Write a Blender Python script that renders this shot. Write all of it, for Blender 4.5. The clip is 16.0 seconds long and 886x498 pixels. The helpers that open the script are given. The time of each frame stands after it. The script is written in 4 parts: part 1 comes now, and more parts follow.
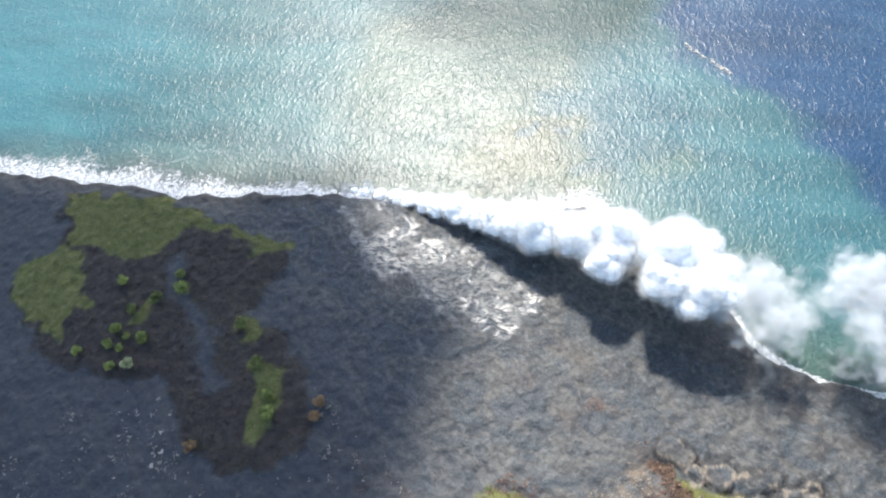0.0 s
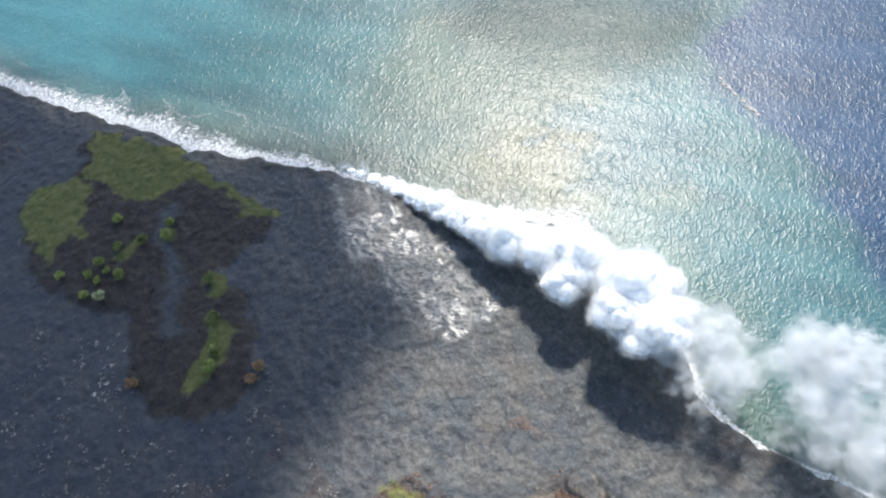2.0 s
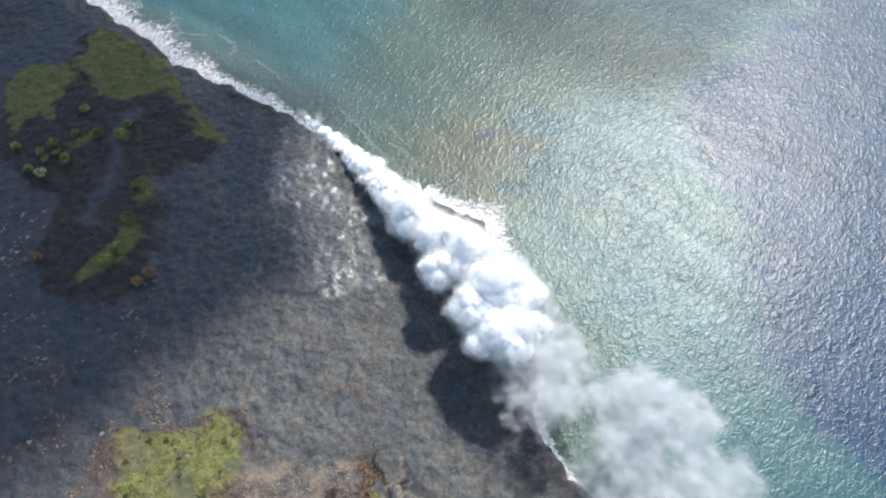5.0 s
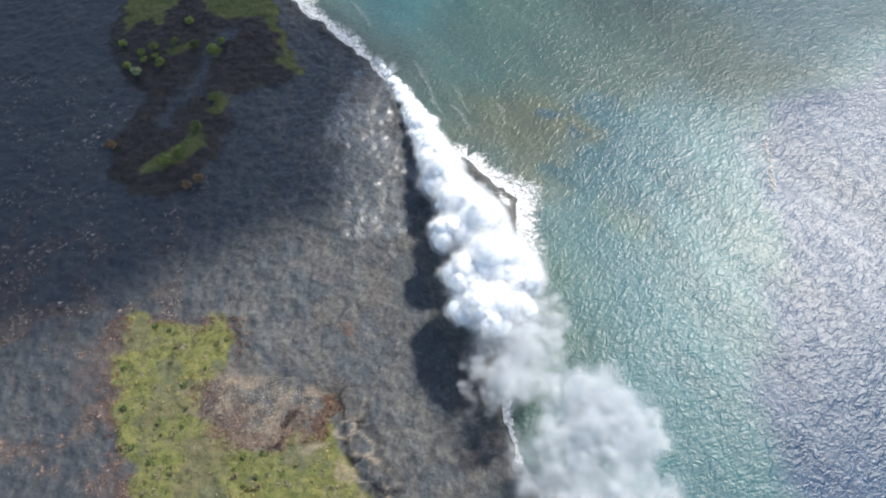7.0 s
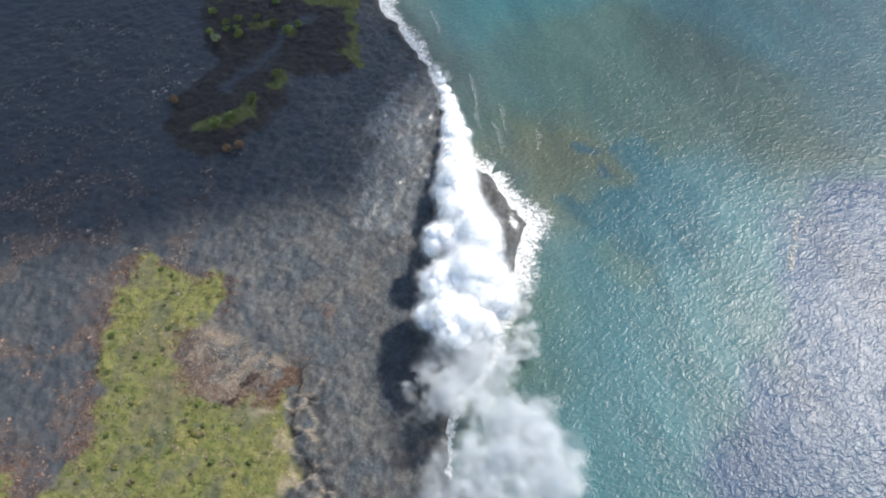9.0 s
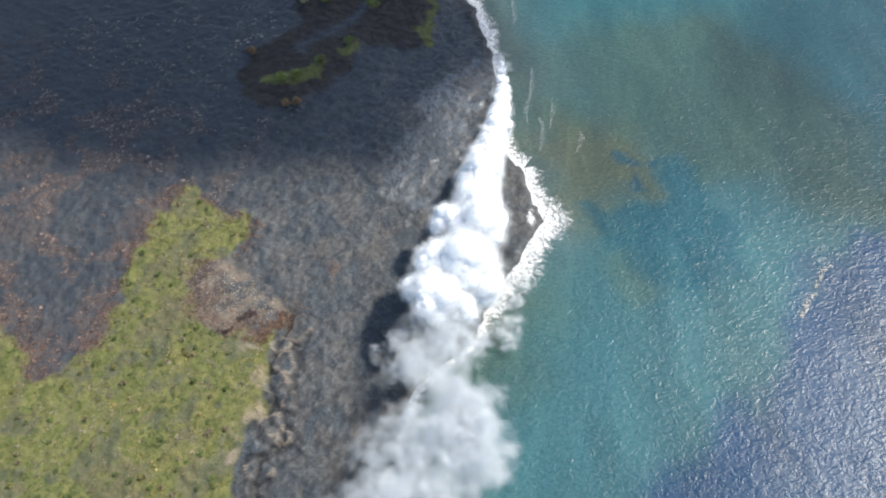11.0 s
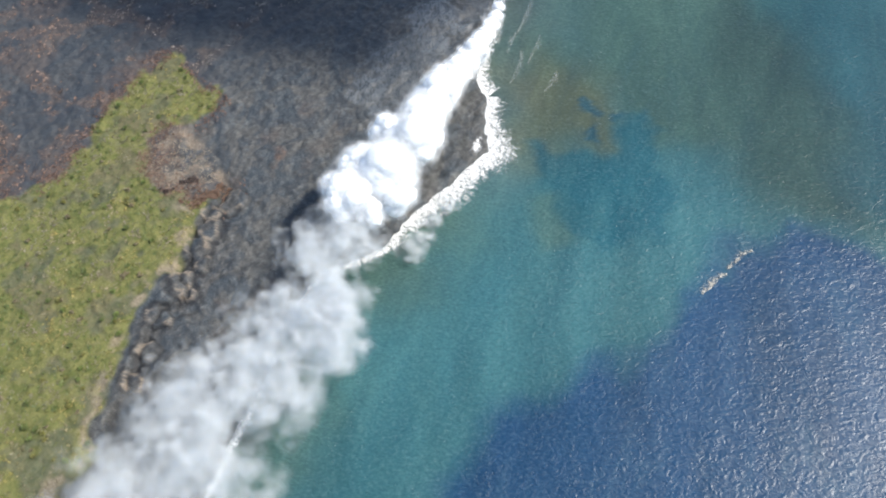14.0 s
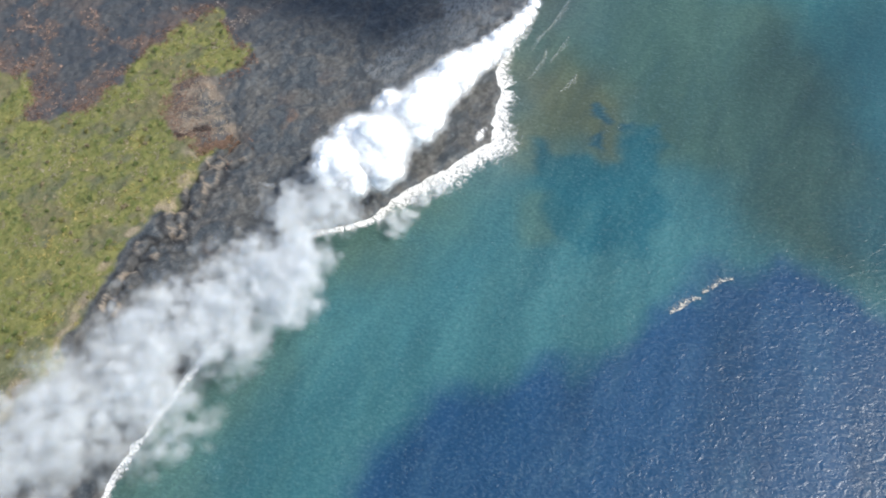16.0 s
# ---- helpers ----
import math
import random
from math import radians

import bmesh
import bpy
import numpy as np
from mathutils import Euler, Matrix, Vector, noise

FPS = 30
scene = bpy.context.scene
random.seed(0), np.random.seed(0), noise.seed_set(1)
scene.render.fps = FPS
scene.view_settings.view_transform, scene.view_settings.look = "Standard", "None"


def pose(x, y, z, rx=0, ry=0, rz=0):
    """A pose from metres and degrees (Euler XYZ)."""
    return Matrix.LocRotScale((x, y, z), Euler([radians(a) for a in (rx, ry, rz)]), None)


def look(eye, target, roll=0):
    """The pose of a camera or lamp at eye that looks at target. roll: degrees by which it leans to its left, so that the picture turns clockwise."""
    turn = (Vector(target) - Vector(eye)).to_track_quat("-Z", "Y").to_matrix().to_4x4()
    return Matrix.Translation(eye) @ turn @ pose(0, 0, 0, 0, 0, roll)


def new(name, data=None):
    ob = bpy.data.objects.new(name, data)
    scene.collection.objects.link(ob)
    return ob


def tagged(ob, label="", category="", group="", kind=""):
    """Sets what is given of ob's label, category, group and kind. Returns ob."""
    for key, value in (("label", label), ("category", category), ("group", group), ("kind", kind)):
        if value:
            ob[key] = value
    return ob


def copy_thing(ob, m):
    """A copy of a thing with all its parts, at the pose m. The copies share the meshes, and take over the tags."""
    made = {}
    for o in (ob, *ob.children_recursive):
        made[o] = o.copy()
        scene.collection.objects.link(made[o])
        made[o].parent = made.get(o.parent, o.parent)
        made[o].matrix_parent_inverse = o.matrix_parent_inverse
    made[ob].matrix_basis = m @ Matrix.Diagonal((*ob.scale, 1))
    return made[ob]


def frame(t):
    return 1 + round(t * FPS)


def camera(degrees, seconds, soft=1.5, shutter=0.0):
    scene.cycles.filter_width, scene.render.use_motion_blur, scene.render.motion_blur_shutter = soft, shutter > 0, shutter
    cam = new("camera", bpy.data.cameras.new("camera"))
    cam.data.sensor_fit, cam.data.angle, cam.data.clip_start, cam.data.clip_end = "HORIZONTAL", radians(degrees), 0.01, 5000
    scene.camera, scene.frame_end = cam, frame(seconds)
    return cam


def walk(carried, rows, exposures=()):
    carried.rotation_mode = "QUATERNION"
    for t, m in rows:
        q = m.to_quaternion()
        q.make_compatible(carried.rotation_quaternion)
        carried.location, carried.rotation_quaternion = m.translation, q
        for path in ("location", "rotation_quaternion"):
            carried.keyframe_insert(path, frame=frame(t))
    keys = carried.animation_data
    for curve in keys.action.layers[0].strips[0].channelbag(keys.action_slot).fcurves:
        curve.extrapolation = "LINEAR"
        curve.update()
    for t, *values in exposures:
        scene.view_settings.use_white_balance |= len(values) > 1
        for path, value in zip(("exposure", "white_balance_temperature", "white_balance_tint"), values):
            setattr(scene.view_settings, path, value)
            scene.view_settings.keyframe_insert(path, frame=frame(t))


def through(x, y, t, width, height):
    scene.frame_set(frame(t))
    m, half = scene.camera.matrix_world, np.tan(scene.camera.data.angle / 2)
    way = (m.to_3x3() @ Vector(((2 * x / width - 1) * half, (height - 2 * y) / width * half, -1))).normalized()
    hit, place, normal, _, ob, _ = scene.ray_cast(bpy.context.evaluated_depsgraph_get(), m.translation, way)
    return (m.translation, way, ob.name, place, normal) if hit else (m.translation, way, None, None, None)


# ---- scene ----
cam = camera(61.23, 16.0, 2.0)
PATH = [
    (0.0, (-140.43, -155.23, 409.85), (18.71, 85.23, 0.0), -11.09),
    (0.5, (-125.61, -167.49, 406.66), (11.96, 88.80, 0.0), -13.41),
    (1.0, (-110.72, -179.62, 403.65), (22.60, 89.33, 0.0), -11.43),
    (1.5, (-95.69, -191.39, 400.82), (32.10, 84.08, 0.0), -9.94),
    (2.0, (-80.50, -202.52, 398.12), (29.88, 70.66, 0.0), -10.23),
    (2.5, (-65.03, -212.85, 395.66), (29.19, 60.93, 0.0), -10.26),
    (3.0, (-49.21, -222.57, 393.63), (39.24, 60.81, 0.0), -8.43),
    (3.5, (-32.98, -231.77, 392.19), (44.56, 49.10, 0.0), -7.32),
    (4.0, (-16.35, -240.37, 391.36), (61.16, 39.52, 0.0), -5.26),
    (4.2, (-9.64, -243.57, 391.15), (65.51, 37.20, 0.0), -4.62),
    (6.3, (63.12, -267.54, 392.57), (65.51, 9.32, 0.0), -4.49),
    (6.5, (70.09, -268.93, 392.59), (59.47, 8.04, 0.0), -4.83),
    (7.0, (87.56, -271.71, 392.57), (61.47, -1.54, 0.0), -5.08),
    (7.5, (105.02, -273.43, 392.57), (63.88, -7.16, 0.0), -5.20),
    (8.0, (122.34, -274.02, 392.73), (70.63, -7.39, 0.0), -4.25),
    (8.5, (139.59, -273.53, 393.16), (68.81, 17.50, 0.0), -2.72),
    (9.0, (156.88, -272.07, 393.78), (61.80, 4.50, 0.0), -3.87),
    (9.2, (163.83, -271.25, 394.09), (65.25, 12.63, 0.0), -2.34),
    (11.3, (237.32, -253.39, 398.46), (69.38, -17.71, 0.0), -5.75),
    (11.5, (244.18, -251.00, 399.01), (78.68, -20.32, 0.0), -5.26),
    (12.0, (261.19, -244.47, 400.44), (94.73, -29.91, 0.0), -3.70),
    (12.5, (277.40, -237.06, 401.64), (116.57, -33.21, 0.0), -1.88),
    (13.0, (292.59, -228.98, 402.55), (137.85, -32.42, 0.0), -1.35),
    (13.5, (306.68, -220.57, 403.17), (138.57, -38.40, 0.0), -3.14),
    (14.0, (319.96, -211.99, 403.66), (141.57, -39.67, 0.0), -3.33),
    (14.5, (332.54, -203.27, 403.98), (141.55, -38.25, 0.0), -3.51),
    (15.0, (344.70, -194.38, 404.12), (141.27, -37.84, 0.0), -4.30),
    (15.5, (356.82, -185.42, 404.17), (138.70, -29.77, 0.0), -3.44),
    (16.0, (368.94, -176.36, 404.10), (161.05, -39.00, 0.0), -3.29),
]
walk(cam, [(t, look(eye, target, roll)) for t, eye, target, roll in PATH], ((0.0, 0.95, 6620.0, 9.0), (1.5, 0.85, 6620.0, 9.0), (3.5, 0.5, 6620.0, 9.0), (9.0, 0.45, 6620.0, 9.0), (16.0, 0.5, 6620.0, 9.0)))

# ---- light: sun high over the sea, blue sky ----
SUN_AZ, SUN_EL = 52.0, 50.0
world = bpy.data.worlds.new("sky")
scene.world = world
world.use_nodes = True
sky = world.node_tree.nodes.new("ShaderNodeTexSky")
sky.sky_type, sky.sun_disc = "NISHITA", False
sky.sun_elevation, sky.sun_rotation = radians(SUN_EL), radians(90 - SUN_AZ)
background = world.node_tree.nodes["Background"]
background.inputs[1].default_value = 0.148
world.node_tree.links.new(sky.outputs[0], background.inputs[0])
TO_SUN = Vector((math.cos(radians(SUN_AZ)) * math.cos(radians(SUN_EL)), math.sin(radians(SUN_AZ)) * math.cos(radians(SUN_EL)), math.sin(radians(SUN_EL))))
sun = new("sun", bpy.data.lights.new("sun", "SUN"))
sun.data.energy, sun.data.angle, sun.data.color = 4.4, radians(0.53), (1.0, 0.95, 0.88)
sun.matrix_world = look(TO_SUN * 2000, (0, 0, 0))


# mist is seen through many thin layers
scene.cycles.transparent_max_bounces = 128


# ---- small tools ----
def lattice(ix, iy, seed):
    h = (ix.astype(np.int64) * 374761393 + iy.astype(np.int64) * 668265263 + seed * 974634541) & 0xFFFFFFFF
    h = ((h ^ (h >> 13)) * 1274126177) & 0xFFFFFFFF
    return ((h ^ (h >> 16)) & 0xFFFF) / 65535.0


def vnoise(x, y, size, seed=0):
    """Smooth value noise, 0 to 1, with cells of that size in metres."""
    u, v = x / size, y / size
    ix, iy = np.floor(u), np.floor(v)
    fx, fy = u - ix, v - iy
    fx, fy = fx * fx * (3 - 2 * fx), fy * fy * (3 - 2 * fy)
    a, b = lattice(ix, iy, seed), lattice(ix + 1, iy, seed)
    c, d = lattice(ix, iy + 1, seed), lattice(ix + 1, iy + 1, seed)
    return (a * (1 - fx) + b * fx) * (1 - fy) + (c * (1 - fx) + d * fx) * fy


def fbm(x, y, size, octaves=4, seed=0):
    total, weight, amount = 0.0, 1.0, 0.0
    for k in range(octaves):
        total = total + weight * vnoise(x + 17.3 * k, y - 9.1 * k, size / 2 ** k, seed + k)
        amount += weight
        weight *= 0.55
    return total / amount


def inside(x, y, outline):
    """Distance to a closed outline, positive inside it."""
    x, y = np.asarray(x, float), np.asarray(y, float)
    best = np.full(x.shape, 1e9)
    odd = np.zeros(x.shape, bool)
    n = len(outline)
    for i in range(n):
        (x0, y0), (x1, y1) = outline[i], outline[(i + 1) % n]
        dx, dy = x1 - x0, y1 - y0
        k = np.clip(((x - x0) * dx + (y - y0) * dy) / (dx * dx + dy * dy + 1e-9), 0, 1)
        best = np.minimum(best, np.hypot(x - x0 - k * dx, y - y0 - k * dy))
        if dy != 0:
            cross = ((y0 > y) != (y1 > y)) & (x < dx * (y - y0) / dy + x0)
            odd ^= cross
    return np.where(odd, best, -best)


def near_line(x, y, line):
    """Distance to an open line."""
    best = np.full(np.shape(x), 1e9)
    for (x0, y0), (x1, y1) in zip(line, line[1:]):
        dx, dy = x1 - x0, y1 - y0
        k = np.clip(((x - x0) * dx + (y - y0) * dy) / (dx * dx + dy * dy + 1e-9), 0, 1)
        best = np.minimum(best, np.hypot(x - x0 - k * dx, y - y0 - k * dy))
    return best


def ramp(v, low, high):
    t = np.clip((v - low) / (high - low), 0, 1)
    return t * t * (3 - 2 * t)


def mesh_of(name, verts, faces, smooth=False):
    """A mesh from arrays of places and of triangles or quads."""
    me = bpy.data.meshes.new(name)
    verts, faces = np.asarray(verts, np.float32), np.asarray(faces, np.int32)
    n, k = faces.shape
    me.vertices.add(len(verts))
    me.vertices.foreach_set("co", verts.ravel())
    me.loops.add(n * k)
    me.loops.foreach_set("vertex_index", faces.ravel())
    me.polygons.add(n)
    me.polygons.foreach_set("loop_start", np.arange(0, n * k, k, dtype=np.int32))
    if smooth:
        me.polygons.foreach_set("use_smooth", np.ones(n, bool))
    me.update(calc_edges=True)
    return me


def paint(me, name, values):
    """A colour attribute, one value a vertex."""
    layer = me.attributes.new(name, "FLOAT_COLOR", "POINT")
    rgba = np.ones((len(me.vertices), 4), np.float32)
    rgba[:, :values.shape[1]] = values
    layer.data.foreach_set("color", rgba.ravel())


def axis(low, high, step, far):
    """Grid lines, even from low to high and wider and wider out to far on both sides."""
    mid = np.arange(low, high + step / 2, step)
    out, s = [], step
    at = 0.0
    while at < far:
        s *= 1.22
        at += s
        out.append(at)
    out = np.array(out)
    return np.concatenate([low - out[::-1], mid, mid[-1] + out])


def grid_faces(nx, ny):
    i = np.arange(nx * ny).reshape(ny, nx)
    return np.stack([i[:-1, :-1], i[:-1, 1:], i[1:, 1:], i[1:, :-1]], -1).reshape(-1, 4)


def part(name, me, material, parent, label=""):
    ob = new(name, me)
    if material:
        if not me.materials:
            me.materials.append(material)
    ob.parent = parent
    if label:
        ob["label"] = label
    return ob


# ---- materials ----
def material(name):
    m = bpy.data.materials.new(name)
    m.use_nodes = True
    return m, m.node_tree.nodes, m.node_tree.links, m.node_tree.nodes["Principled BSDF"]


def place_noise(nodes, links, size, detail=4.0, rough=0.6, stretch=None, turn=0.0, swirl=0.0):
    """Noise over the place, with features of that size in metres."""
    geo = nodes.new("ShaderNodeNewGeometry")
    tex = nodes.new("ShaderNodeTexNoise")
    tex.inputs["Scale"].default_value = 1.0 / size
    tex.inputs["Distortion"].default_value = swirl
    tex.inputs["Detail"].default_value, tex.inputs["Roughness"].default_value = detail, rough
    if stretch:
        mapping = nodes.new("ShaderNodeMapping")
        mapping.vector_type = "TEXTURE"
        mapping.inputs["Scale"].default_value = stretch
        mapping.inputs["Rotation"].default_value = (0, 0, radians(turn))
        links.new(geo.outputs["Position"], mapping.inputs[0])
        links.new(mapping.outputs[0], tex.inputs["Vector"])
    else:
        links.new(geo.outputs["Position"], tex.inputs["Vector"])
    return tex.outputs["Fac"]


def band(nodes, links, value, low, high, a=0.0, b=1.0):
    node = nodes.new("ShaderNodeMapRange")
    node.clamp = True
    for i, v in zip((1, 2, 3, 4), (low, high, a, b)):
        node.inputs[i].default_value = v
    links.new(value, node.inputs[0])
    return node.outputs[0]


def maths(nodes, links, how, a, b):
    node = nodes.new("ShaderNodeMath")
    node.operation = how
    for i, v in enumerate((a, b)):
        if isinstance(v, (int, float)):
            node.inputs[i].default_value = v
        else:
            links.new(v, node.inputs[i])
    return node.outputs[0]


def mix(nodes, links, fac, a, b, how="MIX"):
    node = nodes.new("ShaderNodeMix")
    node.data_type, node.blend_type = "RGBA", how
    for i, v in ((0, fac), (6, a), (7, b)):
        if isinstance(v, tuple):
            node.inputs[i].default_value = (*v, 1.0)
        elif isinstance(v, (int, float)):
            node.inputs[i].default_value = v
        else:
            links.new(v, node.inputs[i])
    return node.outputs[2]


def attribute(nodes, name):
    node = nodes.new("ShaderNodeAttribute")
    node.attribute_name = name
    return node


def lobe_noise(nodes, links, size, feature, wobble=0.6):
    """Rounded cells over the place, with wavering borders, like lobes of ropy lava."""
    geo, noise = nodes.new("ShaderNodeNewGeometry"), nodes.new("ShaderNodeTexNoise")
    noise.inputs["Scale"].default_value, noise.inputs["Detail"].default_value = 1.6 / size, 4.0
    links.new(geo.outputs["Position"], noise.inputs["Vector"])
    drift, cells = nodes.new("ShaderNodeVectorMath"), nodes.new("ShaderNodeTexVoronoi")
    drift.operation = "MULTIPLY_ADD"
    drift.inputs[1].default_value = (size * wobble * 2,) * 3
    links.new(noise.outputs["Color"], drift.inputs[0])
    links.new(geo.outputs["Position"], drift.inputs[2])
    cells.feature = feature
    cells.inputs["Scale"].default_value = 1.0 / size
    links.new(drift.outputs[0], cells.inputs["Vector"])
    return cells.outputs["Distance"]


def ground_material():
    m, nodes, links, bsdf = material("lava_ground")
    cover = attribute(nodes, "cover")
    split = nodes.new("ShaderNodeSeparateColor")
    links.new(cover.outputs["Color"], split.inputs[0])
    green, dry, sheen = split.outputs
    sand = cover.outputs["Alpha"]
    broad = place_noise(nodes, links, 40, 5, 0.6)
    flow = place_noise(nodes, links, 8, 7, 0.64, (1.0, 1.4, 1.0), 65, 0.6)
    crust = place_noise(nodes, links, 3.0, 5, 0.62, (1.0, 1.2, 1.0), -20, 0.3)
    dome = lobe_noise(nodes, links, 7.5, "F1")
    toe = lobe_noise(nodes, links, 2.8, "F1", 0.5)
    seam = lobe_noise(nodes, links, 13.0, "DISTANCE_TO_EDGE", 0.7)
    fine = place_noise(nodes, links, 1.3, 4, 0.7)
    lava = mix(nodes, links, band(nodes, links, broad, 0.36, 0.64), (0.031, 0.036, 0.041), (0.056, 0.058, 0.058))
    lava = mix(nodes, links, band(nodes, links, flow, 0.45, 0.68, 0.0, 0.8), lava, (0.077, 0.08, 0.08))
    lava = mix(nodes, links, band(nodes, links, crust, 0.54, 0.68, 0.0, 0.6), lava, (0.14, 0.141, 0.138))
    lava = mix(nodes, links, band(nodes, links, fine, 0.63, 0.73, 0.0, 0.5), lava, (0.19, 0.19, 0.186))
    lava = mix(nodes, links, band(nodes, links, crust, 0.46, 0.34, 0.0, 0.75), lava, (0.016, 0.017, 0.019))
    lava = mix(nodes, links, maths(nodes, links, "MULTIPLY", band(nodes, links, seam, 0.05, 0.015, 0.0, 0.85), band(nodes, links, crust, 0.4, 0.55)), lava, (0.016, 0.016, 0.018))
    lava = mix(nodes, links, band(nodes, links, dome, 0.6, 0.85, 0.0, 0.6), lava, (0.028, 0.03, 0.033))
    lobe = place_noise(nodes, links, 20, 6, 0.62, None, 0, 2.2)
    lava = mix(nodes, links, band(nodes, links, lobe, 0.5, 0.43, 0.0, 0.6), lava, (0.03, 0.034, 0.039))
    lava = mix(nodes, links, band(nodes, links, lobe, 0.56, 0.63, 0.0, 0.5), lava, (0.125, 0.125, 0.12))
    tan = place_noise(nodes, links, 26, 6, 0.66, (1.0, 1.7, 1.0), 20, 1.4)
    lava = mix(nodes, links, band(nodes, links, tan, 0.5, 0.54, 0.0, 0.75), lava, mix(nodes, links, band(nodes, links, crust, 0.4, 0.62), (0.05, 0.047, 0.042), (0.108, 0.101, 0.091)))
    lava = mix(nodes, links, band(nodes, links, tan, 0.47, 0.43, 0.0, 0.75), lava, mix(nodes, links, band(nodes, links, fine, 0.45, 0.68), (0.024, 0.032, 0.039), (0.09, 0.1, 0.105)))
    aged = attribute(nodes, "aged").outputs["Fac"]
    lava = mix(nodes, links, maths(nodes, links, "MULTIPLY", aged, 0.78), lava, (0.025, 0.03, 0.038))
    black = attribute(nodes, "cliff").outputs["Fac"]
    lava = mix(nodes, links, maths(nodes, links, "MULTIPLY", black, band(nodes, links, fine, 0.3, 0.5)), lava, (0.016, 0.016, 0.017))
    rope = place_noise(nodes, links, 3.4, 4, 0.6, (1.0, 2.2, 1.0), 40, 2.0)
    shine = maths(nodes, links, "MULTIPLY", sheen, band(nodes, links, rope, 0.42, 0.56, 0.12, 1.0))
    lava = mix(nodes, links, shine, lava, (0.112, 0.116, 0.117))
    loam = attribute(nodes, "loam").outputs["Fac"]
    lava = mix(nodes, links, maths(nodes, links, "MULTIPLY", loam, band(nodes, links, crust, 0.3, 0.5, 0.6, 1.0)), lava, mix(nodes, links, fine, (0.008, 0.007, 0.006), (0.024, 0.018, 0.014)))
    lava = mix(nodes, links, 1.0, lava, (0.9, 0.95, 0.985), "MULTIPLY")
    rust = mix(nodes, links, band(nodes, links, fine, 0.35, 0.65), (0.075, 0.052, 0.042), (0.17, 0.122, 0.098))
    base = mix(nodes, links, maths(nodes, links, "MULTIPLY", dry, band(nodes, links, place_noise(nodes, links, 6, 5, 0.7), 0.3, 0.55)), lava, rust)
    leaf = mix(nodes, links, band(nodes, links, place_noise(nodes, links, 5, 5, 0.7), 0.35, 0.65), (0.085, 0.1, 0.03), (0.17, 0.165, 0.062))
    base = mix(nodes, links, green, base, leaf)
    base = mix(nodes, links, sand, base, mix(nodes, links, band(nodes, links, fine, 0.4, 0.6), (0.19, 0.15, 0.108), (0.31, 0.25, 0.185)))
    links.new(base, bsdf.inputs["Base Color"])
    bare = maths(nodes, links, "SUBTRACT", 1.0, maths(nodes, links, "MAXIMUM", green, dry))
    links.new(maths(nodes, links, "SUBTRACT", band(nodes, links, bare, 0.0, 1.0, 0.85, 0.64), maths(nodes, links, "MULTIPLY", band(nodes, links, shine, 0.1, 0.8), 0.3)), bsdf.inputs["Roughness"])
    links.new(maths(nodes, links, "ADD", band(nodes, links, bare, 0.0, 1.0, 0.2, 0.5), maths(nodes, links, "MULTIPLY", shine, 0.22)), bsdf.inputs["Specular IOR Level"])
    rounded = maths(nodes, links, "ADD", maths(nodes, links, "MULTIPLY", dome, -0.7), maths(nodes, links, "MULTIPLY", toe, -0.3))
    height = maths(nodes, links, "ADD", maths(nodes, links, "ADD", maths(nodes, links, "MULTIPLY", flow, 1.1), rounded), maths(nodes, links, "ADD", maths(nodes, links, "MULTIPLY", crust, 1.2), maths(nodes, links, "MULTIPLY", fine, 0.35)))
    bump = nodes.new("ShaderNodeBump")
    links.new(band(nodes, links, shine, 0.1, 0.8, 1.0, 0.5), bump.inputs["Strength"])
    bump.inputs["Distance"].default_value = 0.6
    links.new(height, bump.inputs["Height"])
    links.new(bump.outputs[0], bsdf.inputs["Normal"])
    return m


